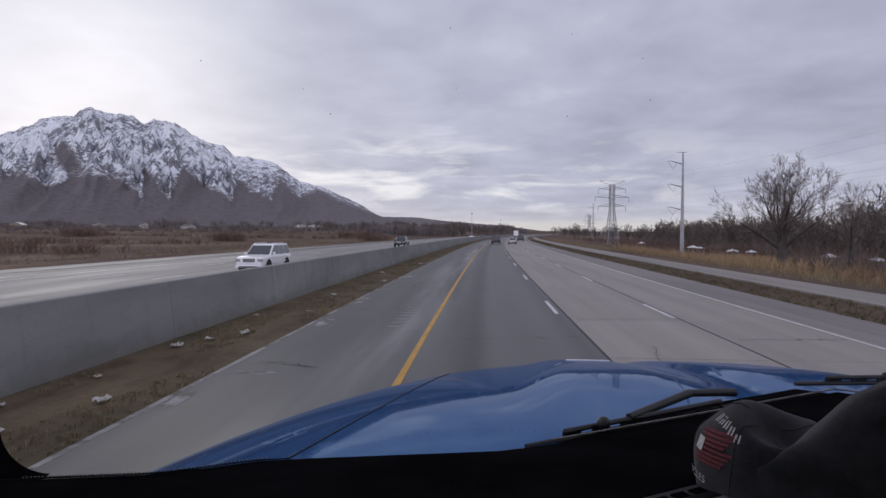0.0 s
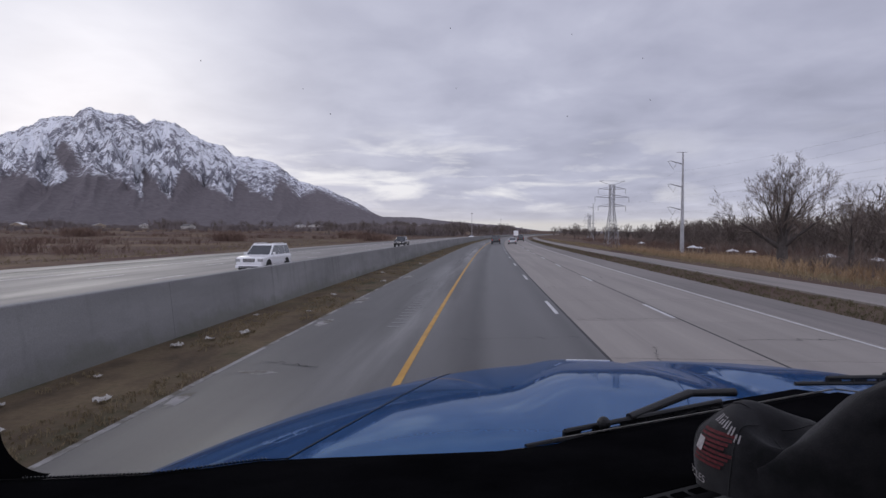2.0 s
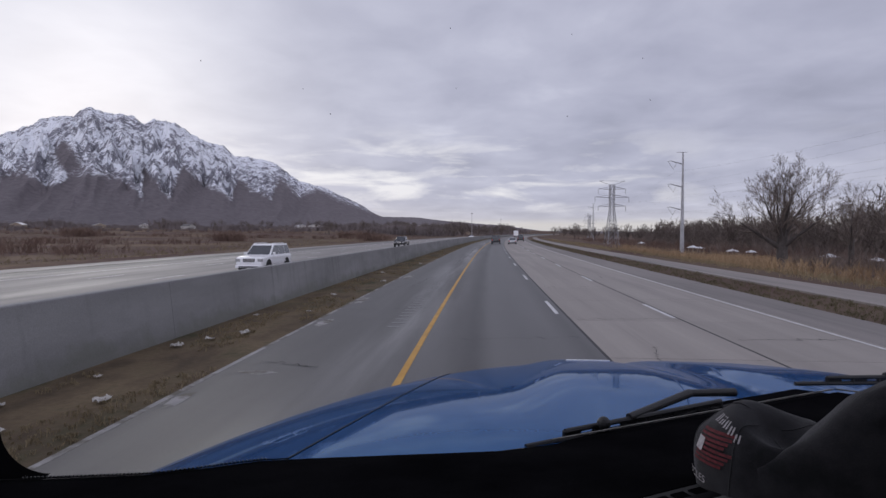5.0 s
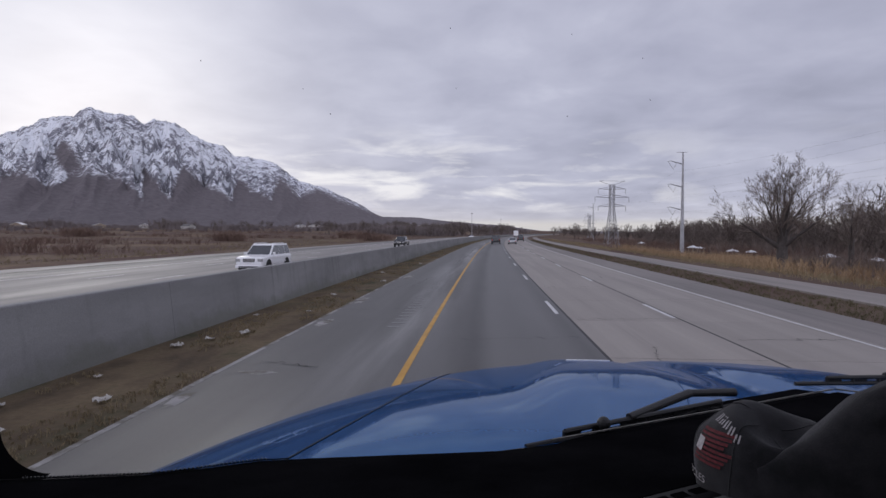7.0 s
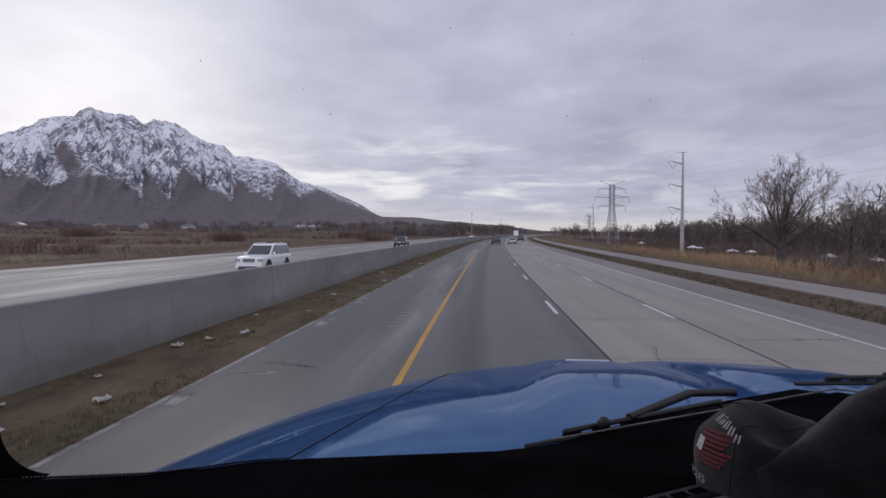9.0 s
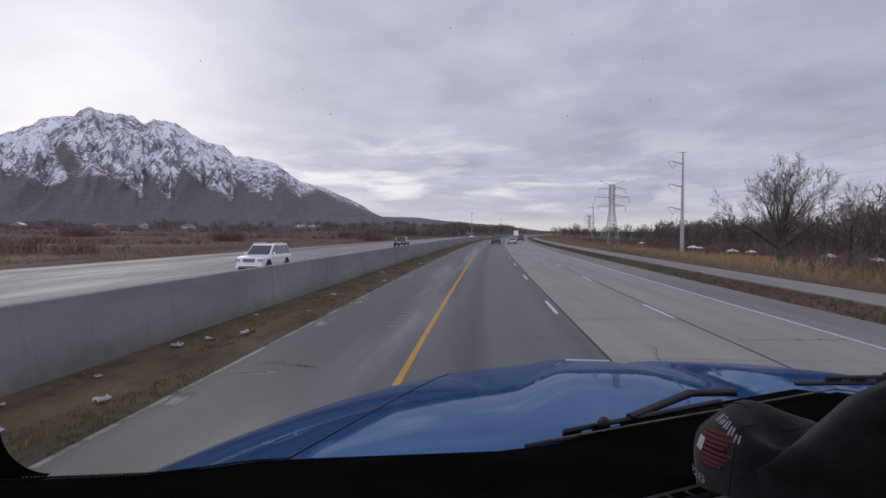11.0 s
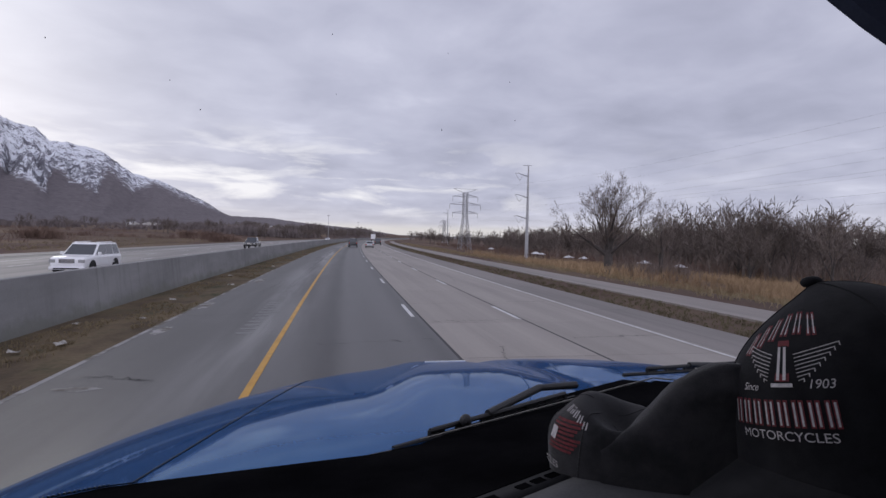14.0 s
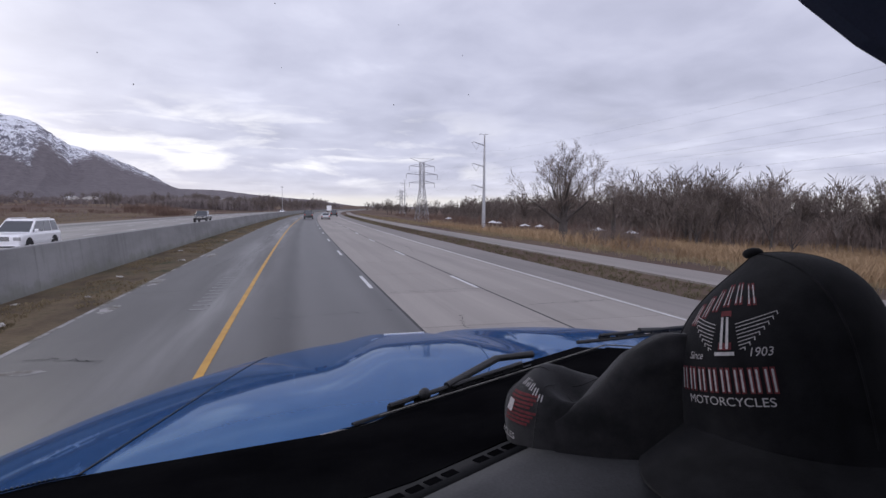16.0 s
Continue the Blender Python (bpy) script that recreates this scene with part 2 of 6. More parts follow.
def road_asphalt():
    """Worn asphalt: wheel tracks and sealed seams along the lane, wet streaks, stains."""
    m = bpy.data.materials.new("worn_asphalt")
    m.use_nodes = True
    nt = m.node_tree
    p = nt.nodes["Principled BSDF"]
    geo = nt.nodes.new("ShaderNodeNewGeometry")
    pos = nt.nodes.new("ShaderNodeSeparateXYZ")
    link(nt, geo.outputs["Position"], pos.inputs[0])
    ahead = math_node(nt, "MAXIMUM", pos.outputs[1], 0.0)
    lane = math_node(nt, "SUBTRACT", pos.outputs[0], math_node(nt, "MULTIPLY", math_node(nt, "MULTIPLY", ahead, ahead), BEND))
    along = nt.nodes.new("ShaderNodeCombineXYZ")
    link(nt, math_node(nt, "MULTIPLY", lane, 1.6), along.inputs[0])
    link(nt, math_node(nt, "MULTIPLY", pos.outputs[1], 0.10), along.inputs[1])
    streak = node(nt, "ShaderNodeTexNoise", Scale=0.9, Detail=5.0, Roughness=0.6)
    link(nt, along.outputs[0], streak.inputs["Vector"])
    stain = node(nt, "ShaderNodeTexNoise", Scale=0.35, Detail=6.0, Roughness=0.65)
    grit = node(nt, "ShaderNodeTexNoise", Scale=75.0, Detail=3.0, Roughness=0.6)
    for n in (stain, grit):
        link(nt, geo.outputs["Position"], n.inputs["Vector"])
    col = ramp(nt, streak.outputs[0], [(0.34, (0.064, 0.062, 0.062)), (0.66, (0.086, 0.084, 0.083))])
    col = mix(nt, ramp(nt, stain.outputs[0], [(0.52, (0, 0, 0)), (0.72, (0.45, 0.45, 0.45))]), col, (0.102, 0.100, 0.099))
    col = mix(nt, 0.6, col, ramp(nt, grit.outputs[0], [(0.3, (0.8, 0.8, 0.8)), (0.7, (1.15, 1.15, 1.15))]), "MULTIPLY")
    # the travelled lane is mixed towards a paler grey than the shoulder
    worn = math_node(nt, "MINIMUM", math_node(nt, "MAXIMUM", math_node(nt, "MULTIPLY", math_node(nt, "ADD", lane, 0.15), 2.5), 0.0), 1.0)
    col = mix(nt, math_node(nt, "MULTIPLY", worn, 0.55), col, (0.130, 0.128, 0.127))
    wobble = math_node(nt, "MULTIPLY_ADD", streak.outputs[0], 0.34, -0.17)
    at = math_node(nt, "ADD", lane, wobble)
    for x, w, dark in ((-0.3, 0.42, 0.42), (2.2, 0.45, 0.42), (0.9, 0.6, 0.08), (-3.1, 0.7, 0.15)):
        d = math_node(nt, "DIVIDE", math_node(nt, "ABSOLUTE", math_node(nt, "SUBTRACT", at, x)), w)
        band = math_node(nt, "MULTIPLY", math_node(nt, "MAXIMUM", math_node(nt, "SUBTRACT", 1.0, d), 0.0), dark)
        col = mix(nt, band, col, (0.03, 0.03, 0.032))
    link(nt, col, p.inputs["Base Color"])
    wet = node(nt, "ShaderNodeTexNoise", Scale=0.5, Detail=4.0, Roughness=0.55)
    link(nt, along.outputs[0], wet.inputs["Vector"])
    # water lies along the shoulder beside the yellow line
    shoulder = math_node(nt, "MAXIMUM", math_node(nt, "SUBTRACT", 1.0, math_node(nt, "DIVIDE", math_node(nt, "ABSOLUTE", math_node(nt, "ADD", lane, 2.1)), 1.7)), 0.0)
    damp = math_node(nt, "MULTIPLY", shoulder, ramp(nt, wet.outputs[0], [(0.40, (0, 0, 0)), (0.62, (1, 1, 1))]))
    link(nt, math_node(nt, "MULTIPLY_ADD", damp, -0.24, 0.56), p.inputs["Roughness"])
    p.inputs["Specular IOR Level"].default_value = 0.36
    bn = node(nt, "ShaderNodeBump", Strength=0.6, Distance=0.003)
    link(nt, grit.outputs[0], bn.inputs["Height"])
    link(nt, bn.outputs[0], p.inputs["Normal"])
    return m


def streaked_concrete():
    """Cast concrete with dark runs of water down its face and moss near the foot."""
    m = surface("barrier_concrete", (0.175, 0.174, 0.174), (0.245, 0.244, 0.245), 0.5, 0.85, bump=0.004, fine=40.0, stretch=(1, 0.35, 1.5), vary=0.06)
    nt = m.node_tree
    p = nt.nodes["Principled BSDF"]
    col = p.inputs["Base Color"].links[0].from_socket
    geo = nt.nodes.new("ShaderNodeNewGeometry")
    run = nt.nodes.new("ShaderNodeMapping")
    run.inputs["Scale"].default_value = (1.0, 1.4, 0.12)
    link(nt, geo.outputs["Position"], run.inputs[0])
    n1 = node(nt, "ShaderNodeTexNoise", Scale=1.6, Detail=6.0, Roughness=0.68)
    n2 = node(nt, "ShaderNodeTexNoise", Scale=0.12, Detail=3.0, Roughness=0.5)
    n3 = node(nt, "ShaderNodeTexNoise", Scale=0.7, Detail=6.0, Roughness=0.7)
    link(nt, run.outputs[0], n1.inputs["Vector"])
    for n in (n2, n3):
        link(nt, geo.outputs["Position"], n.inputs["Vector"])
    runs = math_node(nt, "MULTIPLY", ramp(nt, n1.outputs[0], [(0.50, (0, 0, 0)), (0.68, (1, 1, 1))]), ramp(nt, n2.outputs[0], [(0.40, (0.1, 0.1, 0.1)), (0.6, (0.7, 0.7, 0.7))]))
    col = mix(nt, runs, col, (0.115, 0.114, 0.113))
    pos = nt.nodes.new("ShaderNodeSeparateXYZ")
    link(nt, geo.outputs["Position"], pos.inputs[0])
    moss = ramp(nt, math_node(nt, "SUBTRACT", n3.outputs[0], math_node(nt, "MULTIPLY", pos.outputs[2], 0.55)), [(0.28, (0, 0, 0)), (0.46, (0.45, 0.45, 0.45))])
    col = mix(nt, moss, col, (0.10, 0.105, 0.075))
    link(nt, col, p.inputs["Base Color"])
    return m


BEND, BEND_END = 1.52e-4, 620.0                        # the highway's gentle right-hand bend
M["blue_paint"] = lacquer("blue_paint", (0.03, 0.105, 0.25), (0.012, 0.080, 0.250), (0.47, 0.59, 0.73))
M["asphalt"] = road_asphalt()
M["barrier_concrete"] = streaked_concrete()
M["shoulder_paving"] = surface("shoulder_paving", (0.150, 0.136, 0.128), (0.195, 0.176, 0.165), 0.5, 0.75, bump=0.003, fine=70.0, stretch=(1.8, 0.08, 1), dirt=((0.115, 0.104, 0.098), 0.4, 0.5, 0.7))
M["olive_grass"] = surface("olive_grass", (0.085, 0.076, 0.045), (0.155, 0.136, 0.082), 0.4, 0.9, spec=0.1)
M["oncoming_paving"] = surface("wet_concrete", (0.155, 0.145, 0.137), (0.225, 0.210, 0.197), 0.6, 0.66, bump=0.002, fine=70.0, stretch=(1.8, 0.06, 1), wet=0.54, dirt=((0.115, 0.108, 0.102), 0.5, 0.52, 0.72))
M["vent_vinyl"] = surface("vent_vinyl", (0.012, 0.012, 0.013), (0.020, 0.020, 0.021), 8.0, 0.8, bump=0.0008, fine=350.0, spec=0.15)
M["rubber_seal"] = surface("weathered_seal", (0.09, 0.086, 0.078), (0.17, 0.163, 0.15), 30.0, 0.7)


# ---- building helpers ----
def part(name, bm, material, parent=None, label="", smooth=False):
    """Links a bmesh as one mesh object, under a thing or under a part."""
    me = bpy.data.meshes.new(name)
    bm.normal_update()
    bm.to_mesh(me)
    bm.free()
    me.materials.append(material)
    if smooth:
        me.shade_smooth()
    ob = new(name, me)
    if parent is not None:
        ob.parent = parent
    if label:
        ob["label"] = label
    return ob


def raw(name, verts, faces, material, parent=None, smooth=False):
    me = bpy.data.meshes.new(name)
    me.from_pydata(verts, [], faces)
    me.materials.append(material)
    if smooth:
        me.shade_smooth()
    ob = new(name, me)
    if parent is not None:
        ob.parent = parent
    return ob


def shared(name, like, parent, m):
    """One more object on the mesh of another."""
    ob = new(name, like.data)
    ob.parent = parent
    ob.matrix_basis = m
    return ob


def thing(name, m=None, label="", category="", group="", kind=""):
    ob = new(name)
    ob.empty_display_size = 0.2
    if m is not None:
        ob.matrix_basis = m
    return tagged(ob, label, category, group, kind)


def box(bm, x0, x1, y0, y1, z0, z1, bevel=0.0):
    vs = [bm.verts.new((x, y, z)) for z in (z0, z1) for y in (y0, y1) for x in (x0, x1)]
    fs = [bm.faces.new([vs[i] for i in q]) for q in ((0, 2, 3, 1), (4, 5, 7, 6), (0, 1, 5, 4), (2, 6, 7, 3), (0, 4, 6, 2), (1, 3, 7, 5))]
    if bevel:
        edges = list({e for f in fs for e in f.edges})
        bmesh.ops.bevel(bm, geom=edges, offset=bevel, segments=2, affect="EDGES", profile=0.6)
    return vs


def tube(bm, p, q, r0, r1=None, seg=8, caps=True):
    """A tapered round bar from p to q."""
    p, q = Vector(p), Vector(q)
    r1 = r0 if r1 is None else r1
    d = (q - p).normalized()
    a = d.orthogonal().normalized()
    b = d.cross(a)
    rings = []
    for c, r in ((p, r0), (q, r1)):
        rings.append([bm.verts.new(c + (a * math.cos(2 * math.pi * i / seg) + b * math.sin(2 * math.pi * i / seg)) * r) for i in range(seg)])
    for i in range(seg):
        j = (i + 1) % seg
        bm.faces.new((rings[0][i], rings[0][j], rings[1][j], rings[1][i]))
    if caps:
        bm.faces.new(rings[0][::-1])
        bm.faces.new(rings[1])


def loft(bm, rings, closed=True, cap=True):
    """Skins rows of points, row to row."""
    rows = [[bm.verts.new(p) for p in r] for r in rings]
    n = len(rows[0])
    for a, b in zip(rows, rows[1:]):
        for i in range(n if closed else n - 1):
            j = (i + 1) % n
            bm.faces.new((a[i], a[j], b[j], b[i]))
    if cap and closed:
        bm.faces.new(rows[0][::-1])
        bm.faces.new(rows[-1])
    return rows


def smoothstep(a, b, x):
    """0 at a to 1 at b, also where b is the lower."""
    t = min(1.0, max(0.0, (x - a) / (b - a)))
    return t * t * (3 - 2 * t)


# ---- the highway: gentle right-hand bend ahead ----


def bend(y):
    if y <= 0:
        return 0.0
    if y < BEND_END:
        return BEND * y * y
    return BEND * BEND_END * (2 * y - BEND_END)


def ground_z(x, y):
    """Height of the land at x from the highway's own line; the roadbed stands on a low bank."""
    right = -1.5 * smoothstep(17.9, 30, x) - 1.7 * smoothstep(34, 60, x)
    left = -1.2 * smoothstep(36, 44, -x) + 0.35 * smoothstep(33.2, 34.2, -x) * smoothstep(37, 35, -x)
    far = smoothstep(900, 2200, y) * 4.0
    foot = 11.0 * smoothstep(220, 900, math.hypot(x, y)) * smoothstep(40, 160, -x)
    bumps = 0.25 * noise.noise((x * 0.03, y * 0.03, 0)) * smoothstep(20, 45, abs(x))
    return right + left + bumps + far + foot - 0.06


def strip(name, x0, x1, material, z=0.0, y0=-60.0, y1=1500.0, parent=None, thick=0.3, n=90):
    """A band of paving along the bend, with a skirt down into the ground."""
    verts, faces = [], []
    for i in range(n + 1):
        u = i / n
        y = y0 + (y1 - y0) * (0.25 * u + 0.75 * u ** 2.2)
        for x, zz in ((x0, z - thick), (x0, z), (x1, z), (x1, z - thick)):
            verts.append((x + bend(y), y, zz))
    for i in range(n):
        for k in range(3):
            a = 4 * i + k
            faces.append((a, a + 1, a + 5, a + 4))
    return raw(name, verts, faces, material, parent)


X_BARRIER, X_EDGE_L, X_YELLOW, X_SEAM_A, X_SEAM_B, X_WHITE, X_EDGE_R = -7.35, -4.75, -1.42, 2.42, 5.6, 8.5, 10.75


def build_ground():
    xs = [-4800, -3000, -1800, -1000, -600, -350, -220, -140, -90, -60, -45, -38, -36, -34, -32, -30.5, -29, -20, -8.3, -7.5, -4.9, 0, 11, 13, 15, 17, 18.6, 20, 22, 25, 28, 31, 34, 38, 45, 55, 70, 90, 120, 160, 220, 300, 450, 700, 1100, 1800, 3000, 4800]
    ys = [-400, -200, -100, -50] + [i * 8 - 30 for i in range(40)] + [300 + i * 25 for i in range(24)] + [950, 1100, 1300, 1600, 2000, 2600, 3400, 4700]
    verts = [(x + bend(y), y, ground_z(x, y)) for y in ys for x in xs]
    w = len(xs)
    faces = [(j * w + i, j * w + i + 1, (j + 1) * w + i + 1, (j + 1) * w + i) for j in range(len(ys) - 1) for i in range(w - 1)]
    g = raw("ground", verts, faces, M["dry_grass"], smooth=True)
    tagged(g, "dry brown winter grassland beside the highway", "ground", kind="structure")
    med = strip("median", X_BARRIER - 0.3, X_EDGE_L + 0.12, M["median_dirt"], 0.0, thick=0.05)
    tagged(med, "muddy median strip with dead grass and litter", "ground", kind="structure")


def build_road():
    road = thing("road", label="grey multi-lane highway with wet asphalt and concrete lanes", category="road", kind="structure")
    strip("shoulder", X_EDGE_L, -0.70, M["asphalt"], 0.03, parent=road)
    strip("edge_crust", X_EDGE_L - 0.03, X_EDGE_L + 0.07, M["crust"], 0.033, parent=road, thick=0.04)
    strip("asphalt_lane", -0.70, X_SEAM_A, M["asphalt"], 0.032, parent=road)
    strip("joint_bed", X_SEAM_A, X_WHITE + 0.2, M["joint"], 0.0305, parent=road)
    strip("outer_shoulder", X_WHITE + 0.2, X_EDGE_R, M["shoulder_paving"], 0.028, parent=road)
    # concrete slabs, one mesh for each lane width, laid end to end
    for x0, x1 in ((X_SEAM_A + 0.07, X_SEAM_B - 0.035), (X_SEAM_B + 0.035, X_WHITE + 0.19)):
        near = None
        length = 4.6
        for k in range(34):
            y = -26 + k * length
            if near is None:
                bm = bmesh.new()
                box(bm, x0, x1, 0.012, length - 0.012, -0.2, 0.034, 0.006)
                near = part("slab", bm, M["concrete_slab"], road)
                near.matrix_basis = pose(bend(y), y, 0)
                continue
            a = math.degrees(math.atan2(bend(y + length) - bend(y), length))
            shared("slab", near, road, pose(bend(y), y, 0, 0, 0, -a))
        strip("far_paving", x0, x1, M["concrete_slab"], 0.034, -26 + 34 * length, 1500, road)
    return road


def build_markings(road):
    strip("yellow_line", X_YELLOW - 0.062, X_YELLOW + 0.062, M["yellow_paint"], 0.037, parent=road, thick=0.006)
    strip("edge_line", X_WHITE - 0.037, X_WHITE + 0.037, M["white_paint"], 0.041, parent=road, thick=0.006)
    dash = None
    for x, first in ((X_SEAM_A - 0.2, 16.6), (X_SEAM_B - 0.1, 16.0)):
        for k in range(-2, 24):
            y = first + 12.19 * k
            m = pose(x + bend(y), y, 0.036, 0, 0, -math.degrees(math.atan2(bend(y + 3) - bend(y), 3)))
            if dash is None:
                bm = bmesh.new()
                box(bm, -0.06, 0.06, 0, 3.05, -0.003, 0.004)
                dash = part("lane_dash", bm, M["white_paint"], road)
                dash.matrix_basis = m
            else:
                shared("lane_dash", dash, road, m)


def build_barrier():
    bar = thing("median_barrier", label="weathered grey concrete median barrier with water stains", category="barrier", kind="structure")
    profile = [(0.25, -0.1), (0.235, 0.08), (0.105, 1.34), (0.085, 1.36), (-0.085, 1.36), (-0.105, 1.34), (-0.235, 0.08), (-0.25, -0.1)]
    length, first = 6.1, None
    for k in range(-5, 100):
        y = k * length
        a = math.degrees(math.atan2(bend(y + length) - bend(y), length))
        m = pose(X_BARRIER - 0.2 + bend(y), y, 0, 0, 0, -a)
        if first is None:
            bm = bmesh.new()
            loft(bm, [[(x, yy, z) for x, z in profile] for yy in (0.006, length - 0.006)])
            first = part("panel", bm, M["barrier_concrete"], bar)
            first.matrix_basis = m
        else:
            shared("panel", first, bar, m)
    strip("far_barrier", X_BARRIER - 0.3, X_BARRIER - 0.1, M["barrier_concrete"], 1.36, 610, 1500, bar, thick=1.4)


def build_oncoming():
    road = thing("oncoming_road", label="wet grey concrete carriageway for oncoming traffic", category="road", kind="structure")
    strip("paving", -27.2, X_BARRIER - 0.5, M["oncoming_paving"], 0.03, parent=road)
    strip("outer_shoulder", -29.2, -27.2, M["asphalt"], 0.02, parent=road)
    strip("frontage_paving", -33.2, -29.5, M["oncoming_paving"], 0.02, parent=road)
    strip("edge_line", -25.2, -25.08, M["white_paint"], 0.036, parent=road, thick=0.006)
    strip("inner_line", -10.3, -10.18, M["yellow_paint"], 0.036, parent=road, thick=0.006)
    dash = None
    for x in (-14.0, -17.7, -21.4):
        for k in range(0, 22):
            y = 3 + 12.19 * k
            m = pose(x + bend(y), y, 0.034)
            if dash is None:
                bm = bmesh.new()
                box(bm, -0.06, 0.06, 0, 3.05, -0.003, 0.003)
                dash = part("lane_dash", bm, M["white_paint"], road)
                dash.matrix_basis = m
            else:
                shared("lane_dash", dash, road, m)
    rail = thing("guardrail", label="galvanised steel guardrail along the far shoulder", category="guardrail", kind="structure")
    prof = [(0.0, 0.45), (0.06, 0.5), (0.06, 0.54), (0.0, 0.6), (0.06, 0.66), (0.06, 0.70), (0.0, 0.76), (-0.02, 0.76), (-0.02, 0.45)]
    bm = bmesh.new()
    loft(bm, [[(x - 28.0 + bend(y), y, z) for x, z in prof] for y in range(-90, 2, 8)])
    part("rail", bm, M["steel"], rail)
    post = None
    for k in range(23):
        y = -90 + k * 4
        m = pose(-28.12 + bend(y), y, -0.3)
        if post is None:
            bm = bmesh.new()
            box(bm, -0.08, 0.08, -0.07, 0.07, 0, 1.06)
            post = part("post", bm, M["steel"], rail)
            post.matrix_basis = m
        else:
            shared("post", post, rail, m)


def build_ramp():
    ramp_road = strip("ramp_road", 13.6, 16.1, M["ramp_paving"], 0.02, -60, 330)
    tagged(ramp_road, "pale grey slip road running beside the highway", "road", kind="structure")


build_ground()
highway = build_road()
build_markings(highway)
build_barrier()
build_oncoming()
build_ramp()


# ---- mountains ----
RIDGE = [(-66, 0.01), (-55.4, 0.055), (-52.9, 0.071), (-50.1, 0.093), (-48.6, 0.113), (-45.7, 0.124), (-43.6, 0.141), (-41.8, 0.158), (-40.2, 0.177), (-38.6, 0.182), (-37.8, 0.194), (-37.2, 0.197), (-36.5, 0.19), (-35.2, 0.189), (-34.1, 0.189), (-33.2, 0.181), (-32.3, 0.187), (-30.6, 0.182), (-28.9, 0.164), (-27.7, 0.155), (-26.4, 0.153), (-25.4, 0.132), (-24.1, 0.133), (-21.9, 0.128), (-20.9, 0.116), (-19.2, 0.094), (-16.9, 0.085), (-14.6, 0.067), (-12.9, 0.053), (-11.4, 0.036), (-10.5, 0.031), (-6.9, 0.03), (-3.3, 0.022), (1.5, 0.016), (6.2, 0.005), (22, 0.003)]


def ridge_height(a):
    for (a0, h0), (a1, h1) in zip(RIDGE, RIDGE[1:]):
        if a0 <= a <= a1:
            return h0 + (h1 - h0) * (a - a0) / (a1 - a0)
    return 0.0


# upper edge of the dark wooded spurs that stand before the snow: angle and steepness
SPURS = [(-48.7, 0.062), (-46.7, 0.087), (-45.1, 0.072), (-42.9, 0.088), (-41.4, 0.080), (-39.6, 0.138), (-37.9, 0.098), (-35.7, 0.081), (-34.3, 0.054), (-33.7, 0.107), (-33.0, 0.076), (-32.2, 0.055), (-30.4, 0.109), (-28.2, 0.075), (-26.3, 0.052), (-25.6, 0.091), (-24.1, 0.069), (-22.7, 0.056), (-21.3, 0.093), (-19.5, 0.061), (-17.5, 0.078), (-14.5, 0.053), (-11.7, 0.036)]


def spur_height(a):
    for (a0, h0), (a1, h1) in zip(SPURS, SPURS[1:]):
        if a0 <= a <= a1:
            return h0 + (h1 - h0) * (a - a0) / (a1 - a0)
    return 0.06 if a < SPURS[0][0] else 0.04


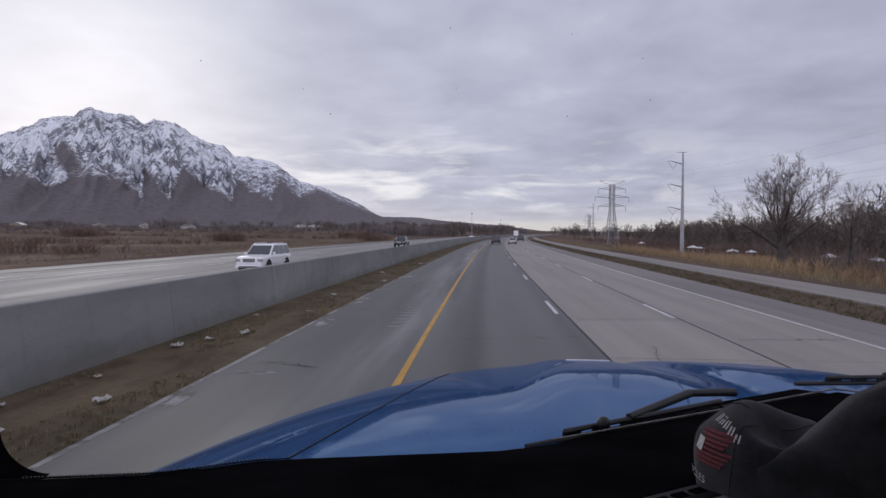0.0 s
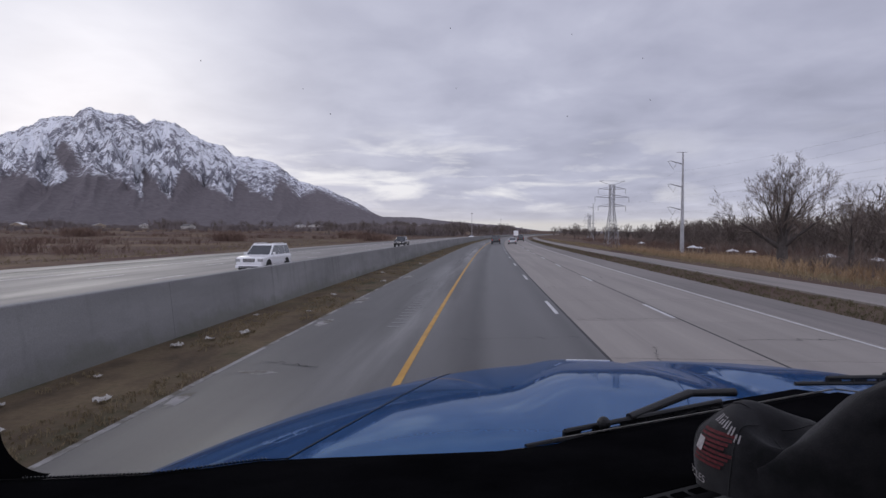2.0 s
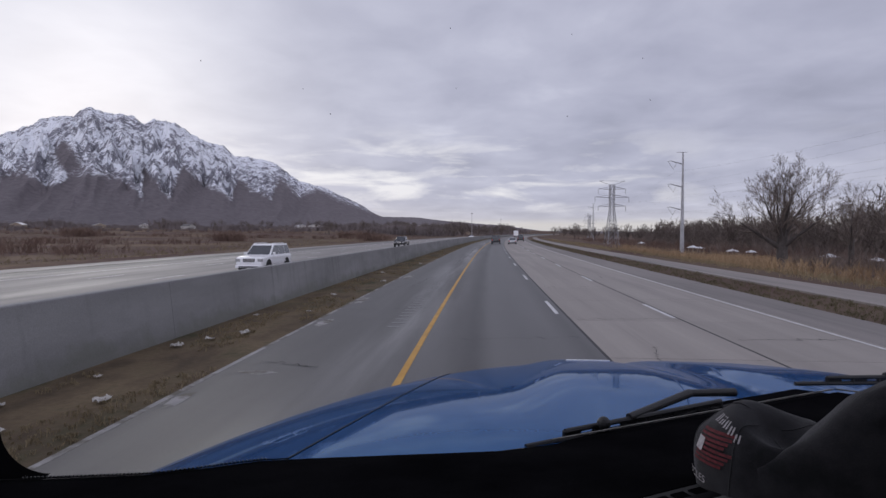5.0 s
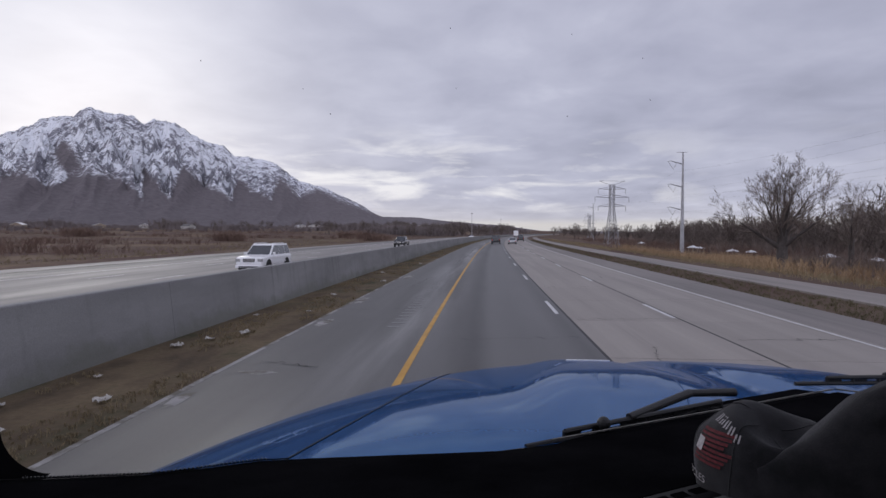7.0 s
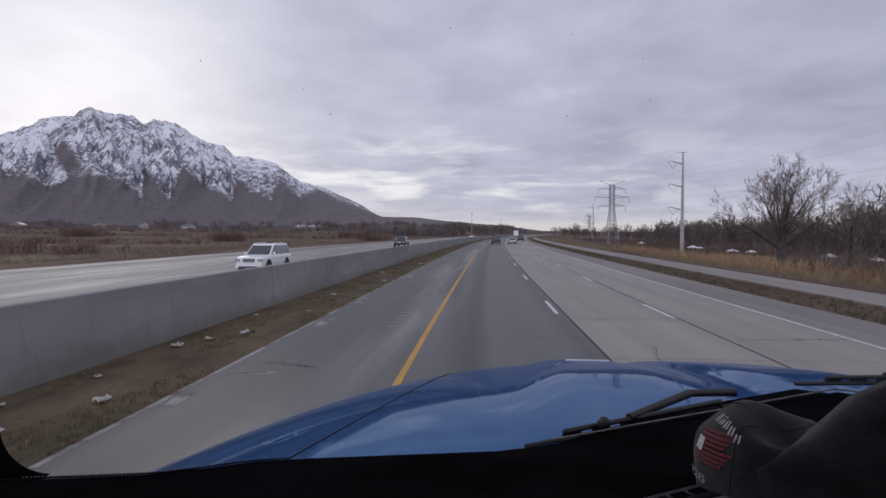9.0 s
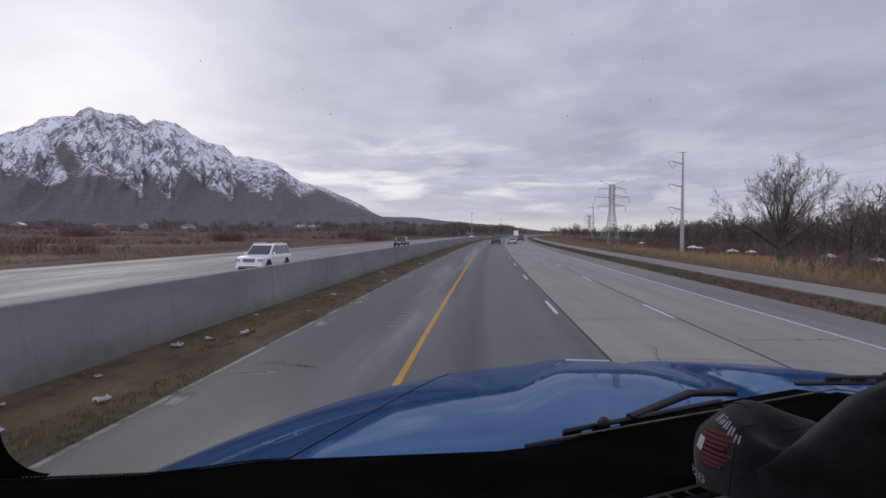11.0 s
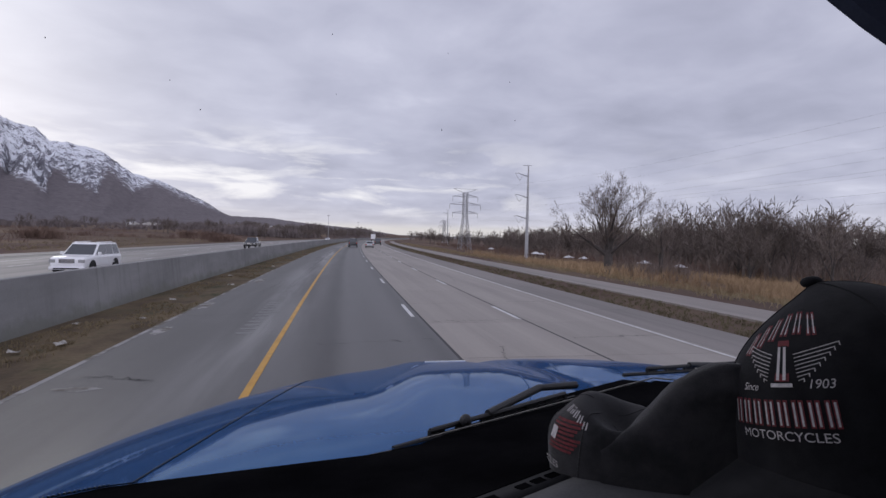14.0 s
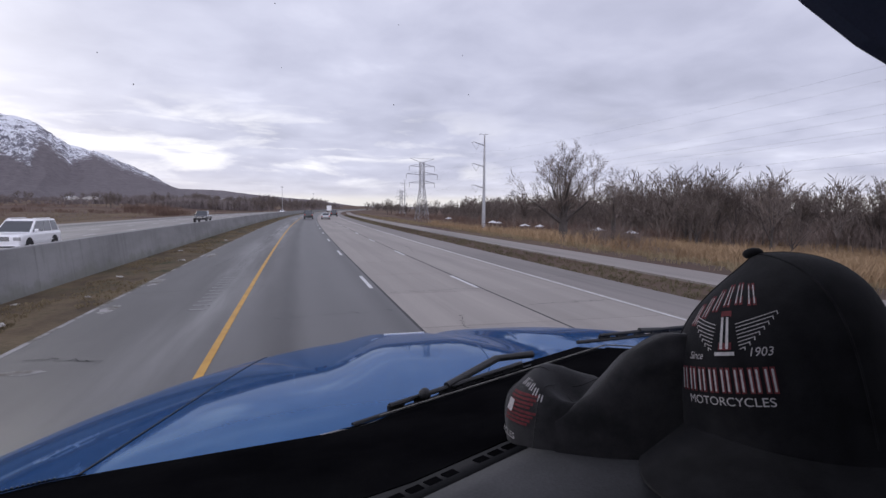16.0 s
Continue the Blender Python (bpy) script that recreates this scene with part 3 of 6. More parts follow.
def build_mountain():
    """A massif at 3.4 km: the skyline by angle, wooded spurs at its foot, ribs and gullies above them."""
    far, na, nr = 3400.0, 560, 130
    verts, level = [], []
    for i in range(na + 1):
        a = -62 + 84.0 * i / na
        t = math.radians(a)
        crest = ridge_height(a) * far + EYE
        notch = 0.022 * noise.noise((a * 1.7, 0.5, 9.0)) + 0.012 * noise.noise((a * 5.3, 2.5, 1.0))
        for j in range(nr + 1):
            u = j / nr
            r = 1500 + (4300 - 1500) * u
            x, y = math.sin(t) * r, math.cos(t) * r
            v = (r - 1500) / (far - 1500)
            base = 0.10 * v + 0.90 * v ** 1.9 if v <= 1 else max(0.0, 1 - (v - 1) * 1.2)
            lean = a - 1.6 * (1 - min(1.0, v)) + 0.5 * noise.noise((a * 0.5, r * 0.0016, 1.7)) + 0.25 * noise.noise((a * 1.6, r * 0.006, 4.0))
            spur = spur_height(lean)
            fin = 1 - abs(noise.noise((lean * 0.42 - r * 0.0016, r * 0.0008, 3.1))) * 2.2
            rib = 1 - abs(noise.noise((lean * 1.25 + r * 0.0022, r * 0.0030, 7.7))) * 2.2
            rough = noise.fractal(Vector((x, y, 0)) * 0.0085, 0.85, 2.1, 8)
            mid = (math.sin(v * math.pi) ** 0.8) * smoothstep(0.05, 0.55, v) if v < 1 else 0.0
            high = smoothstep(-0.6, 1.0, (crest * base / r - spur) / 0.03)
            rel = crest * mid * (0.35 * (spur - 0.07) + (0.05 + 0.10 * high) * (fin - 0.5) + 0.10 * high * (rib - 0.45))
            rel += crest * 0.085 * rough * (0.06 + 0.94 * high * (1 - smoothstep(0.8, 1.0, v)))
            rel += crest * notch * smoothstep(0.80, 1.0, v)
            z = max(crest * base + rel - 3, -6)
            verts.append((x, y, z))
            patch_in = 0.05 * math.exp(-((lean - -39.9) / 1.6) ** 2 - ((z / r - 0.086) / 0.022) ** 2)
            level.append(max(-1.0, min(1.6, ((z - EYE) / r - spur + patch_in) / 0.03)))
    w = nr + 1
    faces = [(i * w + j, (i + 1) * w + j, (i + 1) * w + j + 1, i * w + j + 1) for i in range(na) for j in range(nr)]
    m = bpy.data.materials.new("snowy_rock")
    m.use_nodes = True
    nt = m.node_tree
    p = nt.nodes["Principled BSDF"]
    geo = nt.nodes.new("ShaderNodeNewGeometry")
    nrm = nt.nodes.new("ShaderNodeSeparateXYZ")
    link(nt, geo.outputs["Normal"], nrm.inputs[0])
    above = nt.nodes.new("ShaderNodeAttribute")
    above.attribute_name = "above_spurs"
    n0 = node(nt, "ShaderNodeTexNoise", Scale=0.006, Detail=4.0, Roughness=0.55)
    n2 = node(nt, "ShaderNodeTexNoise", Scale=0.05, Detail=6.0, Roughness=0.7)
    for n in (n0, n2):
        link(nt, geo.outputs["Position"], n.inputs["Vector"])
    # two families of slanting rock bands hold the snow between them
    bands = []
    for turn, tilt, scale in ((35, 40, 0.036), (-20, -42, 0.050)):
        fall = nt.nodes.new("ShaderNodeMapping")
        fall.inputs["Rotation"].default_value = (radians(tilt * 0.3), radians(tilt), radians(turn))
        fall.inputs["Scale"].default_value = (1.0, 1.0, 0.30)
        link(nt, geo.outputs["Position"], fall.inputs[0])
        n = node(nt, "ShaderNodeTexNoise", Scale=scale, Detail=9.0, Roughness=0.78, Distortion=0.6)
        link(nt, fall.outputs[0], n.inputs["Vector"])
        bands.append(n.outputs[0])
    grain = math_node(nt, "ADD", math_node(nt, "MULTIPLY", bands[0], 0.55), math_node(nt, "MULTIPLY", bands[1], 0.45))
    # rock and scrub are paled and blued: aerial haze put into their colours
    rock = ramp(nt, n2.outputs[0], [(0.38, (0.13, 0.128, 0.155)), (0.62, (0.27, 0.265, 0.30))])
    scrub_col = ramp(nt, n2.outputs[0], [(0.36, (0.118, 0.102, 0.112)), (0.64, (0.185, 0.163, 0.172))])
    col = mix(nt, ramp(nt, above.outputs["Fac"], [(0.0, (0, 0, 0)), (0.5, (1, 1, 1))]), scrub_col, rock)
    deep = math_node(nt, "ADD", math_node(nt, "MULTIPLY", above.outputs["Fac"], 0.05), math_node(nt, "MULTIPLY_ADD", grain, 2.6, -1.3))
    deep = math_node(nt, "ADD", deep, math_node(nt, "MULTIPLY_ADD", n0.outputs[0], 0.55, -0.275))
    deep = math_node(nt, "ADD", deep, math_node(nt, "MULTIPLY_ADD", nrm.outputs[2], 0.16, -0.10))
    gate = ramp(nt, math_node(nt, "ADD", above.outputs["Fac"], math_node(nt, "MULTIPLY_ADD", grain, 2.4, -1.2)), [(0.0, (0, 0, 0)), (0.30, (1, 1, 1))])
    snow = math_node(nt, "MULTIPLY", ramp(nt, deep, [(0.02, (0, 0, 0)), (0.09, (1, 1, 1))]), gate)
    col = mix(nt, snow, col, (0.84, 0.86, 0.91))
    link(nt, col, p.inputs["Base Color"])
    p.inputs["Roughness"].default_value = 0.95
    bn = node(nt, "ShaderNodeBump", Strength=1.0, Distance=20.0)
    link(nt, grain, bn.inputs["Height"])
    link(nt, bn.outputs[0], p.inputs["Normal"])
    ob = raw("mountain", verts, faces, m, smooth=False)
    ob.data.attributes.new("above_spurs", "FLOAT", "POINT").data.foreach_set("value", level)
    tagged(ob, "rugged dark mountain with snow in its gullies and ridges", "mountain", kind="structure")


build_mountain()


# ---- the tractor that carries the camera ----
XA = 0.60                                              # its centre line
TRUCK_Z = EYE


def base_y(x):
    """Foot of the two-piece windscreen, drawn forward at the middle."""
    d = abs(x - XA)
    return 0.955 - 0.52 * d if d < 0.55 else 0.669 - 0.17 * (d - 0.55) - 0.028 * smoothstep(0.84, 0.98, d)


def hood_half(y):
    return 1.39 - 0.151 * (y - 0.6) - 0.245 * (max(0.0, y - 0.92) / 1.4) ** 2


def hood_z(x, y):
    d = y - 0.5
    off = abs(x - XA)
    s = off / hood_half(y)
    bulge = 0.022 * smoothstep(0.02, 0.14, off) * (1 - smoothstep(0.36, 0.54, off + 0.10 * (y - 1.5))) * smoothstep(0.9, 1.6, y)
    return -(0.2745 + 0.08 * d + 0.043 * d * d + 0.009 * s * s + 0.185 * s ** 4.7) + bulge


SPECKS = ((-0.237, 0.44, 0.145, 0.0011), (-0.141, 0.491, 0.11, 0.0012), (0.086, 0.564, 0.12, 0.0013), (-0.03, 0.49, 0.185, 0.001), (0.16, 0.56, 0.176, 0.001), (-0.161, 0.474, 0.129, 0.0009), (0.175, 0.584, 0.14, 0.0011), (-0.026, 0.516, 0.138, 0.0008), (0.084, 0.527, 0.19, 0.0009), (-0.325, 0.472, 0.026, 0.0009))

M["speck"] = plain("dried_speck", (0.05, 0.05, 0.06), 0.8)


def build_tractor():
    truck = thing("tractor_unit", pose(0, 0, TRUCK_Z), "blue highway tractor with a long polished hood", "truck")
    # hood skin: across by s, along by v
    bm = bmesh.new()
    rows, ns, nv = [], 64, 56
    for j in range(nv + 1):
        row = []
        for i in range(ns + 1):
            s = -1.0 + 2.0 * i / ns
            s = math.copysign(abs(s) ** 0.85, s)
            x_rear = XA + s * 1.15
            y = base_y(x_rear) + 0.035 + (2.62 - base_y(x_rear)) * (j / nv)
            x = XA + s * hood_half(y)
            row.append((x, y, hood_z(x, y)))
        left, right = row[0], row[-1]
        row = [(left[0] - 0.035, left[1], left[2] - 0.5), (left[0] - 0.035, left[1], left[2] - 0.12), (left[0] - 0.018, left[1], left[2] - 0.04)] + row + \
              [(right[0] + 0.018, right[1], right[2] - 0.04), (right[0] + 0.035, right[1], right[2] - 0.12), (right[0] + 0.035, right[1], right[2] - 0.5)]
        rows.append(row)
    nose = [(x, y + 0.10, z - 0.10 - 0.05 * (abs(x - XA) > 0.3)) for x, y, z in rows[-1]]
    skirt = [(x, y + 0.13, -1.15) for x, y, z in rows[-1]]
    loft(bm, rows + [nose, skirt], closed=False)
    part("hood", bm, M["blue_paint"], truck, "glossy blue painted hood", smooth=True)
    # seams in the hood
    for sgn in (-1, 1):
        bm = bmesh.new()
        pts = []
        for k in range(24):
            u = k / 23
            y = 0.70 + 1.45 * u
            x = XA + sgn * (0.876 - 0.225 * (y - 0.748) + 0.0795 * (y - 0.748) ** 2)
            pts.append(Vector((x, y, hood_z(x, y) + 0.001)))
        for a, b in zip(pts, pts[1:]):
            tube(bm, a, b, 0.0011, seg=6)
        part("hood_seam", bm, M["black_rubber"], truck)
    # small reflector tab on the front edge
    bm = bmesh.new()
    box(bm, 0.31, 0.47, 2.022, 2.028, -0.50, hood_z(0.38, 2.02) + 0.0022, 0.0008)
    part("hood_ornament_strip", bm, M["white_body"], truck, "thin pale strip on the hood's front edge")
    # cowl between glass and hood
    bm = bmesh.new()
    xs = [XA + 1.15 * (i / 20 - 1) for i in range(41)]
    loft(bm, [[(x, base_y(x) + 0.005, -0.285) for x in xs], [(x, base_y(x) + 0.03 + 0.09 * smoothstep(0.75, 0.2, abs(x - XA)), -0.300) for x in xs],
              [(x, base_y(x) + 0.06 + 0.10 * smoothstep(0.75, 0.2, abs(x - XA)), -0.34) for x in xs]], closed=False)
    part("cowl", bm, M["black_vinyl"], truck, "black plastic cowl panel")
    # dashboard: black leading panel, then the grey top
    bm = bmesh.new()

    def vent_y(x):
        return base_y(x) - 0.238

    loft(bm, [[(x, base_y(x), -0.285) for x in xs], [(x, base_y(x) - 0.002, -0.270) for x in xs],
              [(x, base_y(x) - 0.02, -0.268) for x in xs], [(x, vent_y(x) + 0.012, -0.238) for x in xs], [(x, vent_y(x) + 0.001, -0.2322) for x in xs], [(x, vent_y(x) + 0.0006, -0.240) for x in xs]], closed=False)
    part("dash_front_panel", bm, M["black_vinyl"], truck, "matt black dashboard panel under the windscreen", smooth=True)
    bm = bmesh.new()
    loft(bm, [[(x, vent_y(x), -0.250) for x in xs], [(x, vent_y(x) - 0.001, -0.2322) for x in xs], [(x, vent_y(x) - 0.032, -0.2285) for x in xs], [(x, vent_y(x) - 0.0335, -0.236) for x in xs]], closed=False)
    part("vent_panel", bm, M["vent_vinyl"], truck, "dark moulded panel with the defroster slots", smooth=True)
    bm = bmesh.new()
    loft(bm, [[(x, vent_y(x) - 0.034, -0.250) for x in xs], [(x, vent_y(x) - 0.035, -0.2285) for x in xs], [(x, vent_y(x) - 0.06, -0.226) for x in xs],
              [(x, vent_y(x) - 0.16, -0.228) for x in xs], [(x, vent_y(x) - 0.20, -0.25) for x in xs], [(x, vent_y(x) - 0.22, -0.60) for x in xs]], closed=False)
    dash = part("dashboard", bm, M["grey_vinyl"], truck, "grey moulded dashboard top", smooth=True)
    slot = None
    for k in range(58):
        x = -0.40 + k * 0.0185
        if k % 5 == 4:
            continue
        m = pose(x, vent_y(x) - 0.016, -0.2305, 0, 0, 27 if x < XA else -27)
        if slot is None:
            bm = bmesh.new()
            box(bm, -0.0075, 0.0075, -0.0048, 0.0048, -0.001, 0.0008)
            slot = part("vent_slot", bm, M["black_vinyl"], dash)
            slot.matrix_basis = m
        else:
            shared("vent_slot", slot, dash, m)
    # black ceramic border of the windscreen with its row of dots, rounded into the corner post
    bm = bmesh.new()
    path = []
    for k in range(13):
        a = k / 12 * math.pi / 2
        path.append((-0.488 - 0.056 * math.sin(a), 0.566 - 0.004 * math.sin(a), -0.272 + 0.052 * (1 - math.cos(a))))
    path += [(-0.552, 0.555, -0.18), (-0.575, 0.53, -0.10), (-0.64, 0.42, 0.20), (-0.70, 0.25, 0.50)]
    loft(bm, [path, [(x - 0.035, y - 0.01, z - 0.030) for x, y, z in path], [(x - 0.3, y - 0.05, z - 0.12) for x, y, z in path]], closed=False)
    part("corner_post", bm, M["black_vinyl"], truck, "black trimmed windscreen post", smooth=True)
    bm = bmesh.new()
    xs2 = [-0.53 + 0.30 * i / 10 for i in range(11)]
    loft(bm, [[(x, base_y(x) - 0.004, -0.269) for x in xs2], [(x, base_y(x) - 0.004, -0.2675) for x in xs2]], closed=False)
    part("glass_border", bm, M["frit"], truck)
    for x0, x1 in ((0.09, 0.598), (0.602, 1.15)):
        bm = bmesh.new()
        line = [(x0 + (x1 - x0) * k / 24, base_y(x0 + (x1 - x0) * k / 24) + 0.004) for k in range(25)]
        loft(bm, [[(x, y, -0.2678) for x, y in line], [(x, y - 0.0008, -0.2655) for x, y in line], [(x, y + 0.0018, -0.2655) for x, y in line], [(x, y + 0.0018, -0.2678) for x, y in line]], closed=False)
        part("glass_seal", bm, M["rubber_seal"], truck, "pale weathered strip along the foot of the glass")
    dot = None
    for k in range(62):
        x = -0.50 + k * 0.0040
        m = pose(x, base_y(x) - 0.005, -0.2668)
        if dot is None:
            bm = bmesh.new()
            tube(bm, (0, -0.0008, 0), (0, 0.0008, 0), 0.0013, seg=8)
            dot = part("border_dot", bm, M["frit"], truck)
            dot.matrix_basis = m
        else:
            shared("border_dot", dot, truck, m)
    # dried specks on the windscreen
    for x, y, z, r in SPECKS:
        bm = bmesh.new()
        bmesh.ops.create_uvsphere(bm, u_segments=8, v_segments=5, radius=r * 0.42, matrix=Matrix.Translation((x, y, z)) @ Matrix.Diagonal((1, 0.5, 1.4, 1)))
        part("speck", bm, M["speck"], truck)
    # wipers
    def wiper(tip, foot, knuckle, end, knob):
        blade = bmesh.new()
        t, f = Vector(tip), Vector(foot)
        tube(blade, t, f, 0.0042, seg=8)
        tube(blade, t.lerp(f, 0.16) + Vector((0, 0, 0.011)), t.lerp(f, 0.93) + Vector((0, 0, 0.012)), 0.0042, seg=8)
        for k in range(7):
            p = t.lerp(f, 0.16 + 0.77 * k / 6)
            tube(blade, p, p + Vector((0, 0, 0.012)), 0.004, seg=5)
            if k < 6:
                q = t.lerp(f, 0.16 + 0.77 * (k + 0.55) / 6)
                loft(blade, [[c + Vector((0, 0.002, dz)) for c in (p, q)] for dz in (0.0, 0.012)] + [[c + Vector((0, -0.002, dz)) for c in (p, q)] for dz in (0.012, 0.0)], closed=False)
        b = part("wiper_blade", blade, M["black_rubber"], truck, "black slotted windscreen wiper blade")
        arm = bmesh.new()
        pts = [Vector(p) for p in (t.lerp(f, 0.45) + Vector((0, 0, 0.014)), knuckle, end)]
        for a, c in zip(pts, pts[1:]):
            tube(arm, a, c, 0.0062, 0.0072, seg=12)
        part("wiper_arm", arm, M["black_rubber"], b)
        if knob:
            bm = bmesh.new()
            bmesh.ops.create_uvsphere(bm, u_segments=10, v_segments=8, radius=0.010, matrix=Matrix.Translation(knob))
            part("washer_nozzle", bm, M["black_rubber"], b)
    wiper((0.061, 0.758, -0.302), (0.43, 0.955, -0.298), (0.357, 0.952, -0.277), (0.444, 0.978, -0.281), (0.18, 0.808, -0.283))
    wiper((0.60, 1.075, -0.290), (0.98, 1.10, -0.285), (0.84, 1.10, -0.28), (0.95, 1.12, -0.285), None)
    # cab shell, closed behind and above the seats
    shell = bmesh.new()
    x0, x1 = XA - 1.20, XA + 1.20
    box(shell, x0, x1, -1.9, -1.84, -1.4, 0.62, 0.01)
    part("rear_wall", shell, M["blue_paint"], truck)
    for x in (x0, x1):
        bm = bmesh.new()
        box(bm, x - 0.03, x + 0.03, -1.84, 0.28, -1.4, -0.22, 0.01)
        box(bm, x - 0.03, x + 0.03, -1.84, -0.75, -0.22, 0.62, 0.01)
        part("cab_side", bm, M["blue_paint"], truck)
    bm = bmesh.new()
    box(bm, x0 - 0.03, x1 + 0.03, -1.9, 0.06, 0.62, 0.70, 0.03)
    part("roof", bm, M["blue_paint"], truck)
    bm = bmesh.new()
    box(bm, x0, x1, -1.9, 0.55, -1.45, -1.40, 0.01)
    part("floor_pan", bm, M["black_vinyl"], truck)
    bm = bmesh.new()
    box(bm, x0 + 0.04, x1 - 0.04, -1.83, 0.02, 0.58, 0.615, 0.01)
    part("headliner", bm, M["grey_vinyl"], truck)
    bm = bmesh.new()
    edge = [(x, 0.30 - 0.10 * abs(x - XA) ** 1.5, 0.47) for x in [x0 + 0.1 + 2.2 * i / 12 for i in range(13)]]
    loft(bm, [[(x, y, z - 0.05) for x, y, z in edge], edge, [(x, 0.16, 0.60) for x, y, z in edge], [(x, 0.05, 0.695) for x, y, z in edge]], closed=False)
    part("windscreen_header", bm, M["blue_paint"], truck, smooth=True)
    bm = bmesh.new()
    far = [(2 * XA - x, y, z) for x, y, z in path]
    loft(bm, [far, [(x + 0.035, y - 0.01, z - 0.030) for x, y, z in far], [(x + 0.22, y - 0.05, z - 0.10) for x, y, z in far]], closed=False)
    part("corner_post", bm, M["black_vinyl"], truck, smooth=True)
    for sgn in (-1, 1):
        bm = bmesh.new()
        box(bm, XA + sgn * 0.80 - 0.17, XA + sgn * 0.80 + 0.17, 2.62, 2.78, -1.28, -1.06, 0.05)
        light = part("headlight", bm, M["chrome"], truck)
        bm = bmesh.new()
        box(bm, XA + sgn * 0.80 - 0.14, XA + sgn * 0.80 + 0.14, 2.775, 2.79, -1.25, -1.09, 0.006)
        part("lens", bm, M["lamp_clear"], light)
    # sun visor folded down ahead of the passenger seat
    bm = bmesh.new()
    outline = [(0.372, 0.40, 0.238), (0.42, 0.383, 0.193), (0.464, 0.368, 0.157), (0.498, 0.356, 0.135), (0.587, 0.33, 0.10), (0.8, 0.29, 0.08), (1.0, 0.27, 0.12)]
    loft(bm, [outline, [(x, y - 0.012, z + 0.003) for x, y, z in outline], [(x + 0.06, y - 0.06, z + 0.30) for x, y, z in outline]], closed=False)
    part("sun_visor", bm, M["visor"], truck, "dark blue-grey folded sun visor")
    # running gear under the cab and hood
    for x in (XA - 1.0, XA + 1.0):
        wheel("front_wheel", truck, (x, 1.75, 0.52 - EYE), 0.52, 0.28)
        wheel("rear_wheel", truck, (x, -3.4, 0.52 - EYE), 0.52, 0.55)
    bm = bmesh.new()
    for x in (XA - 0.45, XA + 0.37):
        box(bm, x, x + 0.08, -5.0, 2.4, -1.75, -1.5)
    box(bm, XA - 0.4, XA + 0.4, -3.5, -3.3, -2.05, -1.9)
    box(bm, XA - 0.95, XA + 0.95, 1.70, 1.80, -2.02, -1.9)
    part("chassis", bm, M["black_rubber"], truck)
    bm = bmesh.new()
    box(bm, XA - 1.1, XA + 1.1, 2.55, 2.80, -2.0, -1.55, 0.06)
    part("bumper", bm, M["chrome"], truck)
    bm = bmesh.new()
    for k in range(9):
        box(bm, XA - 0.5, XA + 0.5, 2.74, 2.80, -1.50 + k * 0.075, -1.47 + k * 0.075)
    part("grille", bm, M["chrome"], truck)
    return truck


def wheel(name, parent, c, r, w):
    hub = bmesh.new()
    prof = [(0.62, -0.5), (0.93, -0.5), (1.0, -0.36), (1.0, 0.36), (0.93, 0.5), (0.62, 0.5)]
    n = 20
    rings = [[(p[1] * w, math.cos(2 * math.pi * i / n) * r * p[0], math.sin(2 * math.pi * i / n) * r * p[0]) for p in prof] for i in range(n)]
    rows = [[hub.verts.new(p) for p in ring] for ring in rings]
    for i in range(n):
        a, b = rows[i], rows[(i + 1) % n]
        for k in range(len(prof)):
            l = (k + 1) % len(prof)
            hub.faces.new((a[k], a[l], b[l], b[k]))
    ob = part(name, hub, M["tyre"], parent)
    ob.matrix_basis = pose(*c)
    bm = bmesh.new()
    tube(bm, (-0.40 * w, 0, 0), (0.40 * w, 0, 0), r * 0.61, seg=18)
    tube(bm, (-0.48 * w, 0, 0), (0.48 * w, 0, 0), r * 0.22, seg=10)
    part("rim", bm, M["rim"], ob)
    return ob


M["visor"] = surface("visor_cloth", (0.034, 0.041, 0.072), (0.048, 0.057, 0.095), 10.0, 0.8, fine=300.0)
M["cap_black"] = surface("cap_black", (0.009, 0.009, 0.0102), (0.017, 0.017, 0.0188), 30.0, 0.95, bump=0.0006, fine=900.0, spec=0.06)
M["cap_grey"] = surface("cap_charcoal", (0.018, 0.018, 0.019), (0.042, 0.041, 0.043), 25.0, 0.95, bump=0.0008, fine=900.0, spec=0.08)
for cloth in ("cap_black", "cap_grey"):
    M[cloth].node_tree.nodes["Principled BSDF"].inputs["Sheen Weight"].default_value = 0.06 if cloth == "cap_black" else 0.15
M["thread_white"] = surface("white_thread", (0.30, 0.285, 0.29), (0.48, 0.455, 0.46), 400.0, 0.8, fine=1500.0)
M["thread_red"] = surface("red_thread", (0.075, 0.011, 0.014), (0.15, 0.018, 0.024), 300.0, 0.85, fine=1500.0)

build_tractor()


